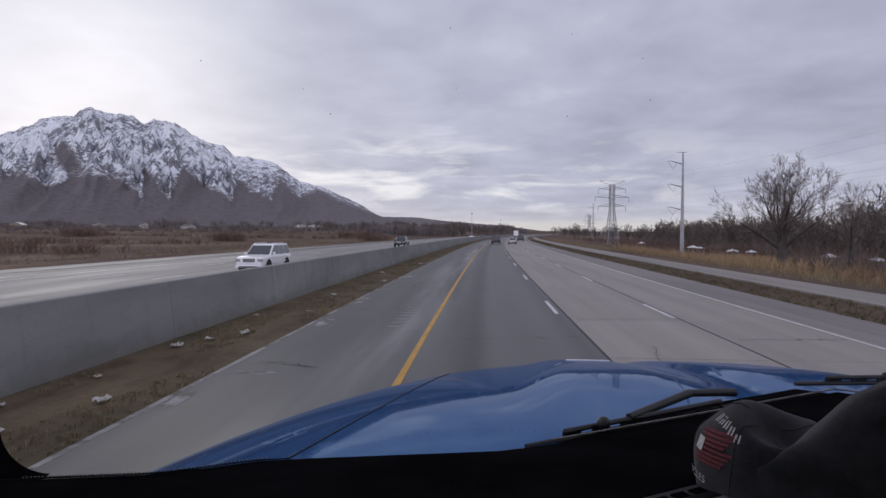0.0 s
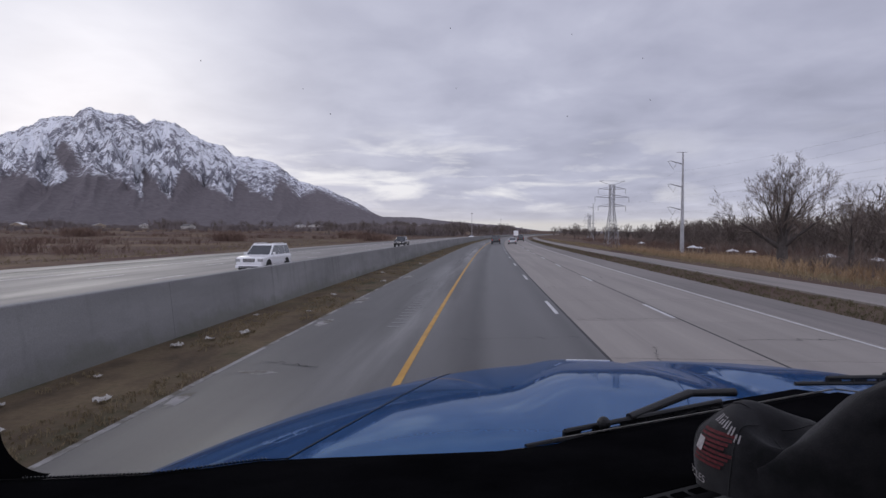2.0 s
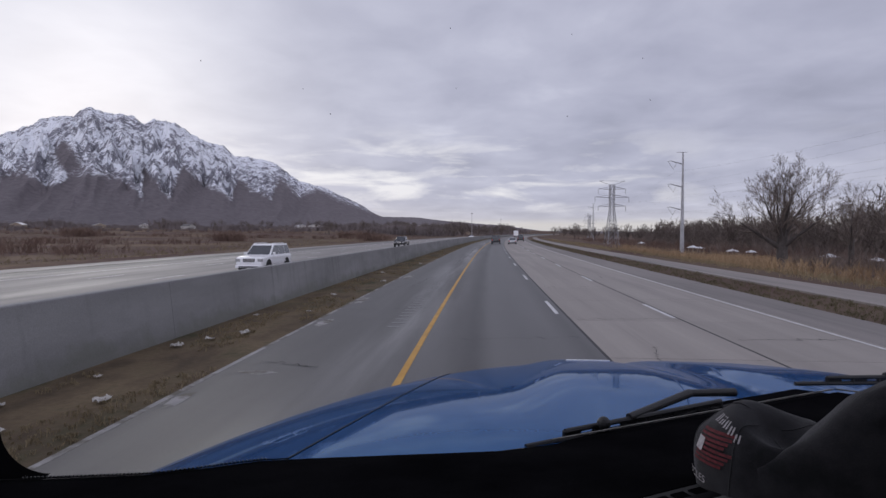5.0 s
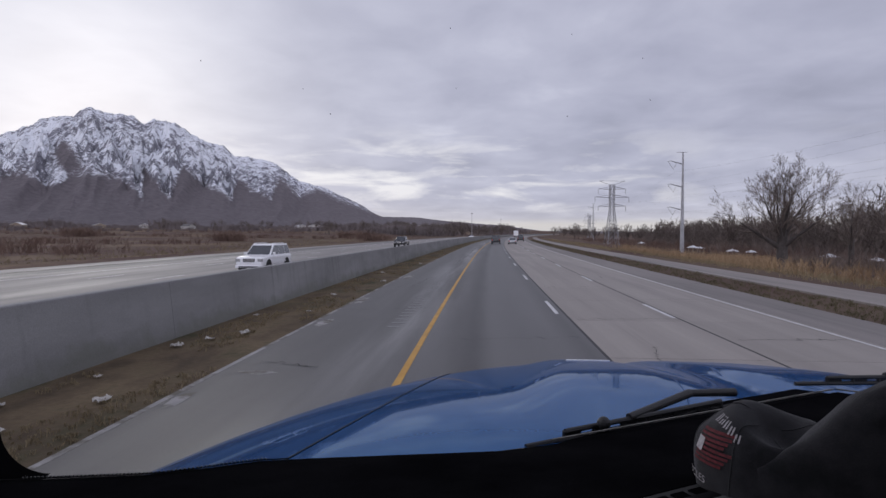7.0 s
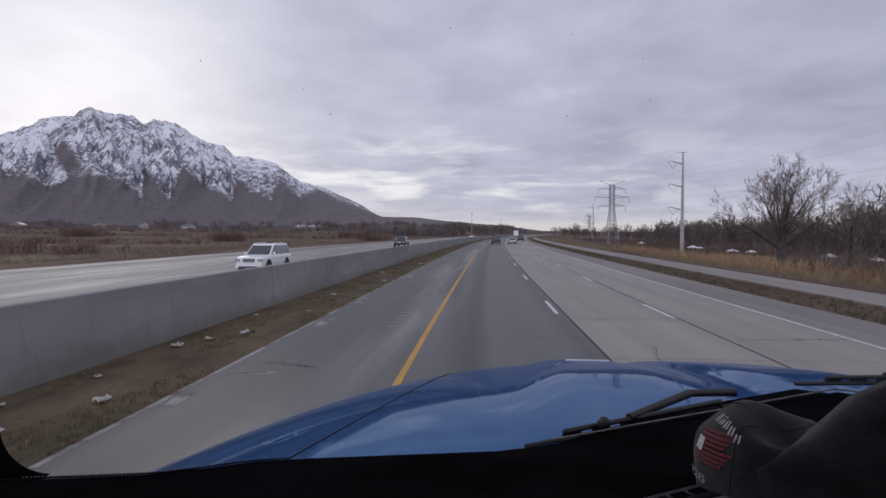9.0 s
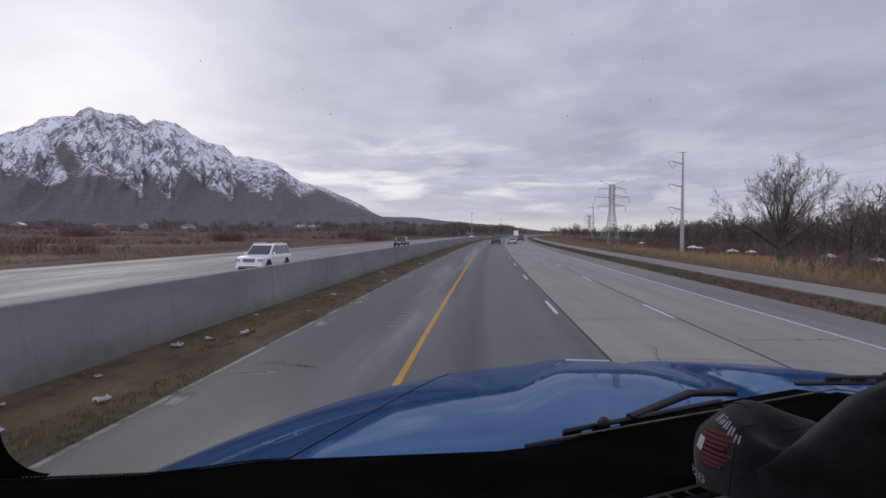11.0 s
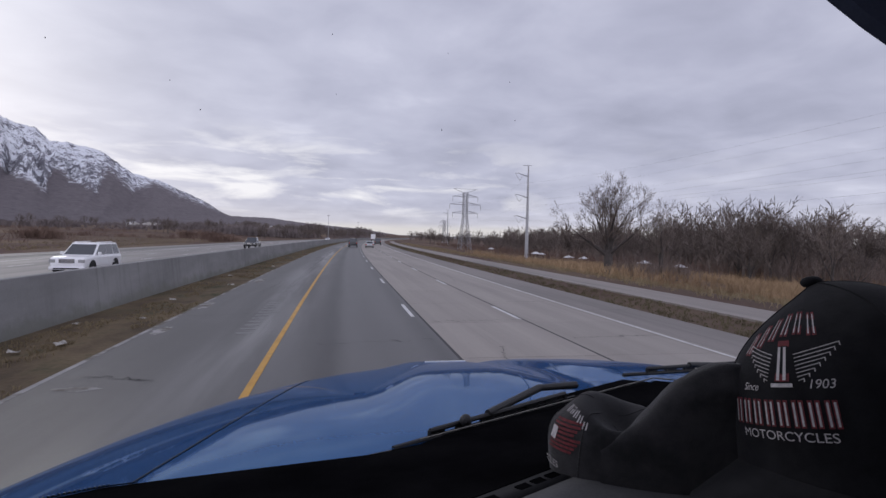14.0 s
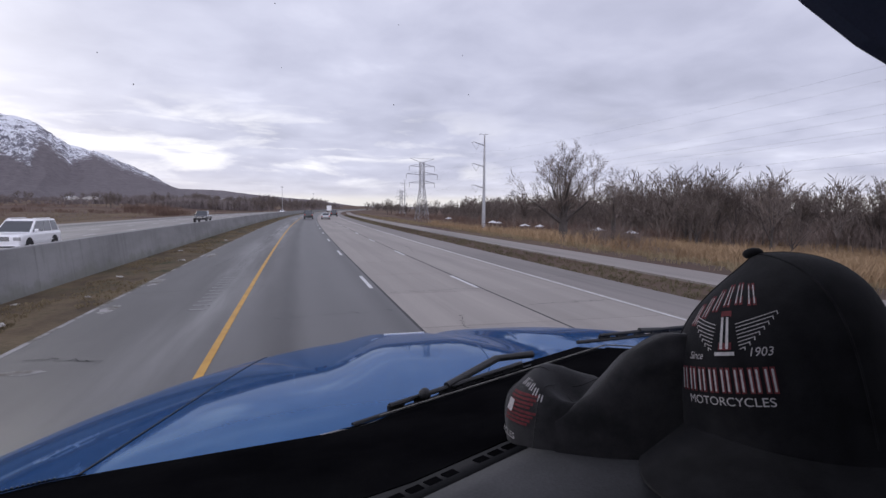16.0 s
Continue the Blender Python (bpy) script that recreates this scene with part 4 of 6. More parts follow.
# ---- the two caps on the dashboard ----
class Crown:
    """The dome of a cap: theta from the front, h in metres above its rim."""

    def __init__(self, rx, ry, high, power=2.6, lean=0.0, slant=0.0, slope=None):
        self.slope = slope                            # angle, power and fall of the side that slopes
        self.rx, self.ry, self.high, self.power, self.lean, self.slant = rx, ry, high, power, lean, slant

    def at(self, theta, h, out=0.0):
        u = min(1.0, h / self.high)
        power, fall = self.power, 0.5
        if self.slope:
            w = 0.5 + 0.5 * math.cos(theta - self.slope[0])
            power, fall = power + (self.slope[1] - power) * w, fall + (self.slope[2] - fall) * w
        rho = (1 - u ** power) ** fall
        y = -math.cos(theta) * (self.ry * rho + out) + self.lean * u
        return Vector((math.sin(theta) * (self.rx * rho + out) + self.slant * u * u, y, h))

    def skin(self, bm, n=40, m=22, drop=0.0):
        rings = [[self.at(2 * math.pi * i / n, 0) - Vector((0, 0, drop)) for i in range(n)]] if drop else []
        for j in range(m):
            h = self.high * math.sin(j / (m - 1) * math.pi / 2 * 0.985)
            rings.append([self.at(2 * math.pi * i / n, h) for i in range(n)])
        rows = loft(bm, rings, cap=False)
        bm.faces.new(rows[-1])

    def patch(self, bm, a0, a1, h0, h1, out=0.0015, n=6, slant=0.0, rise=0.0):
        """A raised stitched area between two angles and two heights (at each end, with rise)."""
        for i in range(n):
            q = []
            for f, h in ((i / n, h0), ((i + 1) / n, h0), ((i + 1) / n, h1), (i / n, h1)):
                t = a0 + (a1 - a0) * f + slant * (h - h0)
                q.append(bm.verts.new(self.at(t, h + rise * f, out)))
            bm.faces.new(q)

    def word(self, text, size, centre, h, parent, material, wide=1.0, shear=0.0):
        """Letters laid on the dome."""
        cu = bpy.data.curves.new("stitching", "FONT")
        cu.body, cu.size, cu.align_x, cu.shear = text, size, "CENTER", shear
        tmp = bpy.data.objects.new("stitching", cu)
        scene.collection.objects.link(tmp)
        me = bpy.data.meshes.new_from_object(tmp.evaluated_get(bpy.context.evaluated_depsgraph_get()))
        bpy.data.objects.remove(tmp)
        for v in me.vertices:
            v.co = self.at(centre + v.co.x * wide / self.rx, h + v.co.y, 0.0016)
        me.materials.clear()
        me.materials.append(material)
        ob = new("lettering", me)
        ob.parent = parent


def build_front_cap():
    cap = thing("baseball_cap", pose(0.429, 0.379, EYE - 0.190, 0, -14, -70), "black baseball cap with red and white embroidery on the dashboard", "cap")
    c = Crown(0.093, 0.096, 0.165, 5.2, 0.012, -0.008, (-1.1, 4.0, 1.35))
    up = 0.018
    bm = bmesh.new()
    c.skin(bm, 48, 26, 0.038)
    crown = part("crown", bm, M["cap_black"], cap, smooth=True)
    bm = bmesh.new()
    bmesh.ops.create_uvsphere(bm, u_segments=14, v_segments=8, radius=0.0095, matrix=Matrix.Translation((-0.008, 0.012, 0.166)) @ Matrix.Diagonal((1, 1, 0.6, 1)))
    part("button", bm, M["cap_black"], crown, smooth=True)
    for theta in (-1.05, 1.05, 2.1, -2.1):
        bm = bmesh.new()
        pts = [c.at(theta, 0.166 * math.sin(k / 20 * math.pi / 2 * 0.97), 0.0004) for k in range(21)]
        for a, b in zip(pts, pts[1:]):
            tube(bm, a, b, 0.0009, seg=5, caps=False)
        part("panel_seam", bm, M["cap_black"], crown)
    # bill: a curved plate out to the front
    bm = bmesh.new()
    n = 26
    rings = []
    for k in range(5):
        f = k / 4
        ring = []
        for i in range(n + 1):
            a = math.radians(-88 + 176 * i / n)
            inner = Vector((math.sin(a) * 0.089, -math.cos(a) * 0.097, 0))
            outer = Vector((math.sin(a) * 0.118, -math.cos(a) * 0.172, 0))
            p = inner.lerp(outer, f)
            p.z = 0.008 - 0.030 * f - 0.9 * p.x ** 2
            ring.append(p)
        rings.append(ring)
    under = [[p - Vector((0, 0, 0.0045)) for p in r] for r in rings[::-1]]
    loft(bm, rings + under, closed=False)
    part("bill", bm, M["cap_black"], cap, smooth=True).matrix_basis = pose(0.004, 0, 0.0, 0, 11, 0)
    # embroidery: red-edged bars in an arch, a winged column, a wide row of bars
    red, white = bmesh.new(), bmesh.new()
    for k in range(6):
        f = k / 5
        a0 = -0.57 + 0.165 * k
        h = 0.088 + up + 0.016 * math.sin(f * 2.0)
        for b0, b1, g0, g1 in ((0.008, 0.023, 0, 0.0155), (0.068, 0.083, 0, 0.0155)):
            c.patch(red, a0 + b0 - 0.013, a0 + b1 + 0.013, h + g0 - 0.0016, h + g1 + 0.0016, 0.0010, 3)
            c.patch(white, a0 + b0, a0 + b1, h + g0, h + g1, 0.0017, 2)
    for k in range(8):
        a0, lo, hi = -0.575 + 0.126 * k, 0.032 + up, 0.050 + up
        for b0 in (0.010, 0.064):
            c.patch(red, a0 + b0 - 0.011, a0 + b0 + 0.028, lo - 0.0015, hi + 0.0015, 0.0010, 2)
            c.patch(white, a0 + b0, a0 + b0 + 0.017, lo, hi, 0.0017, 2)
    c.patch(red, -0.075, 0.060, 0.066 + up, 0.098 + up, 0.0010, 3)
    c.patch(white, -0.055, -0.026, 0.067 + up, 0.093 + up, 0.0017, 2)
    c.patch(white, 0.006, 0.035, 0.067 + up, 0.093 + up, 0.0017, 2)
    c.patch(white, -0.11, 0.09, 0.0615 + up, 0.0645 + up, 0.0017, 3)
    for sgn in (-1, 1):
        for k in range(8):
            start, end = sgn * 0.115, sgn * (0.50 - 0.045 * k) * (1.0 if sgn < 0 else 1.06)
            high = 0.0865 + up - 0.0029 * k
            c.patch(white, start + sgn * 0.004 * k, end, high, high + 0.0006, 0.0016, 6, rise=0.008 - 0.0009 * k)
            c.patch(white, end - sgn * 0.009, end, high + 0.0055 - 0.0009 * k, high + 0.0085 - 0.0009 * k, 0.0016, 1)
    part("red_stitching", red, M["thread_red"], crown, "dark red embroidered backing")
    part("white_stitching", white, M["thread_white"], crown, "white embroidered shapes")
    c.word("MOTORCYCLES", 0.0100, -0.055, 0.0385, crown, M["thread_white"], 1.10)
    c.word("1903", 0.0098, 0.31, 0.0785, crown, M["thread_white"], 1.0, 0.3)
    c.word("Since", 0.0088, -0.345, 0.0765, crown, M["thread_white"], 0.95, 0.3)


def build_folded_cap():
    cap = thing("folded_cap", pose(0.257, 0.505, EYE - 0.238, 0, 0, -46), "faded charcoal cap, crumpled, with a red patch on the dashboard", "cap")
    c = Crown(0.060, 0.055, 0.084, 3.0)
    bm = bmesh.new()
    c.skin(bm, 40, 18)

    def rumple(p):
        q = p.copy()
        q.z += 0.006 * noise.noise(p * 24) - 0.030 * smoothstep(0.045, 0.084, p.z) * smoothstep(0.045, 0.0, math.hypot(p.x - 0.016, p.y + 0.012))
        q.x += 0.005 * noise.noise(p * 22 + Vector((5, 0, 0)))
        q.y += 0.004 * noise.noise(p * 30 + Vector((0, 9, 0)))
        return q

    for v in bm.verts:
        v.co = rumple(v.co)
    crown = part("crown", bm, M["cap_grey"], cap, smooth=True)
    # the turned-up back half, a raised fold of cloth running off behind the other cap
    bm = bmesh.new()
    rings = []
    for k in range(31):
        u = k / 30
        ridge = Vector((0.229 + 0.165 * u, 0.464 - 0.046 * u, 0.038 + 0.076 * smoothstep(-0.10, 0.62, u) + 0.022 * u))
        ridge -= Vector((0.257, 0.505, 0))
        front = Vector((-0.20, -0.98, 0)) * (0.006 + 0.012 * math.sin(math.pi * min(1.0, u * 1.2)))
        back = Vector((0.30, 0.95, 0)) * (0.016 + 0.070 * smoothstep(0.0, 0.5, u))
        ring = []
        for i in range(29):
            a = i / 28
            side, f = (front, 1 - a * 2) if a < 0.5 else (back, a * 2 - 1)
            drop = 1 - f ** 2.2
            crease = 0.006 * math.exp(-((f - 0.42 - 0.5 * (u - 0.55)) / 0.10) ** 2) * smoothstep(0.35, 0.6, u) * (a < 0.5)
            wrinkle = 0.004 * noise.noise((u * 9, a * 5, 2)) * smoothstep(0, 0.2, u)
            p = ridge + side * (f + 1.6 * f * (1 - f) * (a < 0.5)) + front.normalized() * crease
            p.z = 0.001 + max(0.0, (ridge.z - 0.001) * drop + wrinkle * drop)
            ring.append(p)
        rings.append(ring)
    loft(bm, rings, closed=False)
    fold = part("turned_fold", bm, M["cap_grey"], cap, smooth=True)
    fold.matrix_basis = pose(0, 0, 0, 0, 0, 46)
    red, white = bmesh.new(), bmesh.new()
    for k in range(8):
        c.patch(red, -0.95 + 0.02 * (k % 3), -0.30 + 0.05 * (k % 4), 0.028 + 0.0040 * k, 0.0305 + 0.0040 * k, 0.0014, 5, rise=0.003)
    c.patch(white, -0.95, -0.74, 0.038, 0.050, 0.0018, 3)
    for k in range(5):
        a0 = -0.80 + 0.155 * k
        h = 0.066 - 0.0006 * k * k
        c.patch(white, a0, a0 + 0.035, h, h + 0.0065, 0.0017, 2)
        c.patch(white, a0 + 0.07, a0 + 0.10, h, h + 0.0065, 0.0017, 2)
    part("red_stitching", red, M["thread_red"], crown)
    part("white_stitching", white, M["thread_white"], crown)
    c.word("YCLES", 0.0092, -0.80, 0.012, crown, M["thread_white"], 1.15)
    for theta in (-0.15, 0.9, 2.0, -1.25):
        bm = bmesh.new()
        pts = [rumple(c.at(theta, 0.083 * math.sin(k / 16 * math.pi / 2 * 0.95), 0.0)) for k in range(17)]
        for a, b in zip(pts, pts[1:]):
            tube(bm, a, b, 0.0007, seg=5, caps=False)
        part("panel_seam", bm, M["cap_grey"], crown)


build_front_cap()
build_folded_cap()


# ---- traffic ----
def soften(ob, width):
    """Rounds the pressed edges of a body."""
    mod = ob.modifiers.new("rounding", "BEVEL")
    mod.width, mod.segments, mod.limit_method, mod.angle_limit = width, 3, "ANGLE", radians(18)
    ob.data.shade_smooth()


def vehicle(name, m, paint, kind, label, category, rear=True):
    """A car with its nose towards +y of its own frame."""
    shapes = {
        "suv": dict(L=5.2, W=1.0, low=0.35, belt=1.18, top=1.96, hood=1.45, a=0.9, b=0.25, c=4.75, d=5.12, r=0.41),
        "sedan": dict(L=4.7, W=0.9, low=0.25, belt=0.92, top=1.44, hood=1.25, a=1.9, b=0.75, c=3.6, d=4.3, r=0.33),
        "pickup": dict(L=5.6, W=0.98, low=0.45, belt=1.15, top=1.88, hood=1.5, a=0.85, b=0.5, c=3.5, d=3.7, r=0.41),
    }
    s = shapes[kind]
    L, W = s["L"], s["W"]
    ob = thing(name, m, label, category)
    bm = bmesh.new()
    stations = [(0.0, 0.86, 0.80), (0.07, 0.93, 0.90), (0.18, 0.97, 0.95), (0.45, 1.0, 0.99), (s["hood"] * 0.7, 1.0, 1.04), (s["hood"], 1.0, 1.0), (L - 0.4, 1.0, 1.0), (L - 0.06, 0.97, 0.98), (L, 0.92, 0.94)]
    rings = []
    for d, wf, hf in stations:
        y, w = L / 2 - d, W * wf
        low, belt = s["low"] + 0.08 * (1 - wf) * 5, s["low"] + (s["belt"] - s["low"]) * (hf if d > s["hood"] * 0.99 else hf * 0.93)
        rings.append([(-w * 0.94, y, low), (-w, y, low + 0.18), (-w, y, belt - 0.12), (-w * 0.93, y, belt), (w * 0.93, y, belt), (w, y, belt - 0.12), (w, y, low + 0.18), (w * 0.94, y, low)])
    loft(bm, rings)
    body = part("body", bm, paint, ob, smooth=False)
    soften(body, 0.07)
    for x in (-1, 1):
        for y in (L / 2 - 0.95, -L / 2 + 1.05):
            bm = bmesh.new()
            tube(bm, (x * (W - 0.2), y, s["r"] + 0.02), (x * (W + 0.006), y, s["r"] + 0.02), s["r"] * 1.17, seg=22)
            part("wheel_arch", bm, M["tyre"], body)
        bm = bmesh.new()
        box(bm, x * (W + 0.008) - 0.012, x * (W + 0.008) + 0.012, -L * 0.26, L * 0.22, s["low"] + 0.28, s["low"] + 0.36, 0.008)
        part("side_moulding", bm, paint, body)
        for y in (0.55, -0.45):
            bm = bmesh.new()
            box(bm, x * (W + 0.012) - 0.015, x * (W + 0.012) + 0.015, y - 0.09, y + 0.09, s["belt"] - 0.2, s["belt"] - 0.165, 0.008)
            part("door_handle", bm, paint, body)
    y0, y1 = L / 2 - s["hood"] + 0.1, L / 2 - s["d"]
    yt0, yt1 = y0 - s["a"], L / 2 - s["c"]
    low_ring = [(-W * 0.92, y0, s["belt"] - 0.01), (W * 0.92, y0, s["belt"] - 0.01), (W * 0.92, y1, s["belt"] - 0.01), (-W * 0.92, y1, s["belt"] - 0.01)]
    top_ring = [(-W * 0.78, yt0, s["top"] - 0.06), (W * 0.78, yt0, s["top"] - 0.06), (W * 0.80, yt1, s["top"] - 0.06), (-W * 0.80, yt1, s["top"] - 0.06)]
    bm = bmesh.new()
    crown_ring = [(x * 0.93, y * 0.98, s["top"]) for x, y, z in top_ring]
    loft(bm, [low_ring, top_ring, crown_ring])
    cabin = part("cabin", bm, paint, ob)
    soften(cabin, 0.05)
    if kind == "suv":
        for x in (-1, 1):
            bm = bmesh.new()
            tube(bm, (x * W * 0.64, yt0 * 0.7, s["top"] + 0.05), (x * W * 0.66, yt1 * 0.85, s["top"] + 0.05), 0.022, seg=8)
            for f in (0.7, 0.1):
                box(bm, x * W * 0.65 - 0.02, x * W * 0.65 + 0.02, yt0 * f - 0.05, yt0 * f + 0.05, s["top"] - 0.02, s["top"] + 0.05)
            part("roof_rail", bm, paint, cabin)

    def pane(name, a, b, f0, f1, h0=0.05, h1=0.93):
        """A window in the cabin's side between corners a and b, from f0 to f1 along it."""
        la, lb, ta, tb = (Vector(low_ring[a]), Vector(low_ring[b]), Vector(top_ring[a]), Vector(top_ring[b]))
        def at(f, h):
            return la.lerp(lb, f).lerp(ta.lerp(tb, f), h)
        n = (at(1, 0) - at(0, 0)).cross(at(0, 1) - at(0, 0)).normalized() * 0.008
        q = [at(f0, h0), at(f1, h0), at(f1, h1), at(f0, h1)]
        pm = bmesh.new()
        loft(pm, [[p - n for p in q], [p + n for p in q]])
        part(name, pm, M["glass"], ob)

    pane("windscreen", 0, 1, 0.05, 0.95)
    pane("rear_window", 2, 3, 0.08, 0.92)
    for a, b, flip in ((1, 2, False), (3, 0, True)):
        for f0, f1 in ((0.04, 0.39), (0.405, 0.69), (0.72, 0.965)) if kind != "pickup" else ((0.08, 0.5), (0.54, 0.92)):
            pane("side_window", a, b, 1 - f1 if flip else f0, 1 - f0 if flip else f1)
    for x in (-W + 0.1, W - 0.1):
        for y in (L / 2 - 0.95, -L / 2 + 1.05):
            wheel("wheel", ob, (x, y, s["r"]), s["r"], 0.24)
    for x in (-1, 1):
        bm = bmesh.new()
        box(bm, x * W * 0.78 - 0.17, x * W * 0.78 + 0.17, L / 2 - 0.10, L / 2 + 0.012, s["belt"] - 0.42, s["belt"] - 0.22, 0.02)
        part("headlight", bm, M["lamp_clear"], ob)
        bm = bmesh.new()
        box(bm, x * W * 0.82 - 0.12, x * W * 0.82 + 0.12, -L / 2 - 0.012, -L / 2 + 0.08, s["belt"] - 0.35, s["belt"] - 0.1, 0.02)
        part("tail_light", bm, M["lamp_red"], ob)
    bm = bmesh.new()
    for k in range(4):
        box(bm, -W * 0.40, W * 0.40, L / 2 - 0.03, L / 2 + 0.015, s["belt"] - 0.44 + k * 0.066, s["belt"] - 0.40 + k * 0.066)
    part("grille", bm, M["chrome"], ob)
    bm = bmesh.new()
    box(bm, -W * 0.42, W * 0.42, L / 2 - 0.05, L / 2 + 0.004, s["belt"] - 0.45, s["belt"] - 0.19)
    part("grille_backing", bm, M["tyre"], ob)
    bm = bmesh.new()
    box(bm, -W * 0.7, W * 0.7, L / 2 - 0.02, L / 2 + 0.066, s["low"] + 0.01, s["low"] + 0.09)
    part("lower_intake", bm, M["tyre"], ob)
    for x in (-1, 1):
        bm = bmesh.new()
        box(bm, x * W * 1.06 - 0.09, x * W * 1.06 + 0.09, y0 - 0.42, y0 - 0.28, s["belt"] + 0.02, s["belt"] + 0.2, 0.03)
        part("door_mirror", bm, paint, ob)
    for name, e in (("front_bumper", 1), ("rear_bumper", -1)):
        bm = bmesh.new()
        box(bm, -W * 0.95, W * 0.95, e * L / 2 - 0.08, e * L / 2 + 0.06, s["low"] - 0.02, s["low"] + 0.16, 0.04)
        part(name, bm, paint if kind == "suv" else M["tyre"], ob)
    return ob


def box_truck(m):
    ob = thing("box_truck", m, "white box truck seen from behind on the highway", "truck")
    bm = bmesh.new()
    box(bm, -1.25, 1.25, -4.0, 2.6, 1.1, 3.9, 0.04)
    part("cargo_box", bm, M["white_body"], ob)
    bm = bmesh.new()
    for k in range(7):
        box(bm, -1.1, 1.1, -4.03, -4.0, 1.2 + 0.37 * k, 1.545 + 0.37 * k, 0.008)
    part("roller_door", bm, M["white_body"], ob)
    bm = bmesh.new()
    box(bm, -1.15, 1.15, 2.7, 4.6, 0.7, 2.6, 0.12)
    part("cab", bm, M["white_body"], ob)
    bm = bmesh.new()
    box(bm, -1.0, 1.0, -4.0, 3.8, 0.75, 1.08)
    part("frame", bm, M["black_rubber"], ob)
    for x in (-1.0, 1.0):
        for y in (-2.6, 3.4):
            wheel("wheel", ob, (x, y, 0.48), 0.48, 0.35)
        bm = bmesh.new()
        box(bm, x - 0.12, x + 0.12, -4.05, -3.99, 0.85, 1.0)
        part("tail_light", bm, M["lamp_red"], ob)


def on_road(x, y, back=False):
    a = -math.degrees(math.atan2(bend(y + 1) - bend(y), 1))
    return pose(x + bend(y), y, 0.035, 0, 0, a + (180 if back else 0))


suv = vehicle("white_suv", on_road(-14.75, 35.0, True), M["white_body"], "suv", "white full-size suv driving on the oncoming carriageway", "car")
suv.scale = (0.92, 0.95, 0.89)
vehicle("dark_pickup", on_road(-16.2, 97, True), M["dark_body"], "pickup", "dark pickup truck far along the oncoming carriageway", "car")
vehicle("white_car", on_road(-15.9, 260, True), M["white_body"], "sedan", "white car in the distance on the oncoming carriageway", "car")
vehicle("dark_suv", on_road(0.6, 125), M["dark_body"], "suv", "dark suv ahead in the asphalt lane", "car")
vehicle("silver_car", on_road(4.3, 122), M["silver_body"], "sedan", "silver car ahead in the concrete lane", "car")
vehicle("black_suv", on_road(7.2, 165), M["dark_body"], "suv", "black suv ahead in the outer lane", "car")
box_truck(on_road(4.2, 310))


# ---- trees and scrub ----
def grow(rng, height, wide, levels, trunk_r, mains=5, steps=4, bare=0.27):
    """Limbs of a bare tree: rows of (start, end, radius, radius, level). Limbs fan out of a short trunk and fork into twigs."""
    limbs = []

    def limb(p, d, length, r, level):
        n = steps if level == 1 else (3 if level < levels else 2)
        for k in range(n):
            d = (d + Vector((rng.gauss(0, 0.10), rng.gauss(0, 0.10), rng.gauss(0.03, 0.06)))).normalized()
            q = p + d * length / n
            r1 = r * (0.80 if k < n - 2 else 0.55)
            limbs.append((p, q, r, r1, level))
            if level < levels:
                last = k == n - 1
                for _ in range(3 if last else (2 if level > 1 else rng.choice((1, 2)))):
                    a = rng.uniform(0, 2 * math.pi)
                    side = (d.orthogonal().normalized() * math.cos(a) + d.cross(d.orthogonal()).normalized() * math.sin(a))
                    b = (d * rng.uniform(0.7, 1.1) + side * rng.uniform(0.35, 0.85) + Vector((0, 0, 0.15))).normalized()
                    limb(q, b, length * rng.uniform(0.34, 0.55), r1 * 0.70, level + 1)
            p, r = q, r1

    trunk = height * bare * rng.uniform(0.9, 1.1)
    limbs.append((Vector((0, 0, -0.4)), Vector((0, 0, trunk)), trunk_r * 1.25, trunk_r, 0))
    for k in range(mains):
        g = k / max(1, mains - 1)
        a = 2.4 * k + rng.uniform(-0.3, 0.3)
        tilt = wide * (1.25 - 1.1 * g) * rng.uniform(0.85, 1.15)
        limb(Vector((0, 0, trunk * (0.62 + 0.38 * g))), Vector((math.cos(a) * tilt, math.sin(a) * tilt, 1)).normalized(), height * (0.47 + 0.04 * g) * rng.uniform(0.92, 1.08), trunk_r * rng.uniform(0.5, 0.65), 1)
    top = max(q.z for _, q, _, _, _ in limbs)
    k = height / top
    return [(p * k, q * k, r0, r1, l) for p, q, r0, r1, l in limbs]


def limb_mesh(limbs, thin, sides):
    """Round limbs, or flat ribbons when sides is 2."""
    verts, faces = [], []
    for k, (p, q, r0, r1, level) in enumerate(limbs):
        d = (q - p).normalized()
        a = d.orthogonal().normalized()
        b = d.cross(a)
        n = len(verts)
        if sides == 2:
            w = a * math.cos(k * 2.4) + b * math.sin(k * 2.4)
            verts += [p - w * max(r0, thin), p + w * max(r0, thin), q + w * max(r1, thin * 0.55), q - w * max(r1, thin * 0.55)]
            faces.append((n, n + 1, n + 2, n + 3))
            continue
        for c, r in ((p, max(r0, thin)), (q, max(r1, thin))):
            for i in range(sides):
                t = 2 * math.pi * i / sides
                verts.append(c + (a * math.cos(t) + b * math.sin(t)) * r)
        for i in range(sides):
            j = (i + 1) % sides
            faces.append((n + i, n + j, n + sides + j, n + sides + i))
    return verts, faces


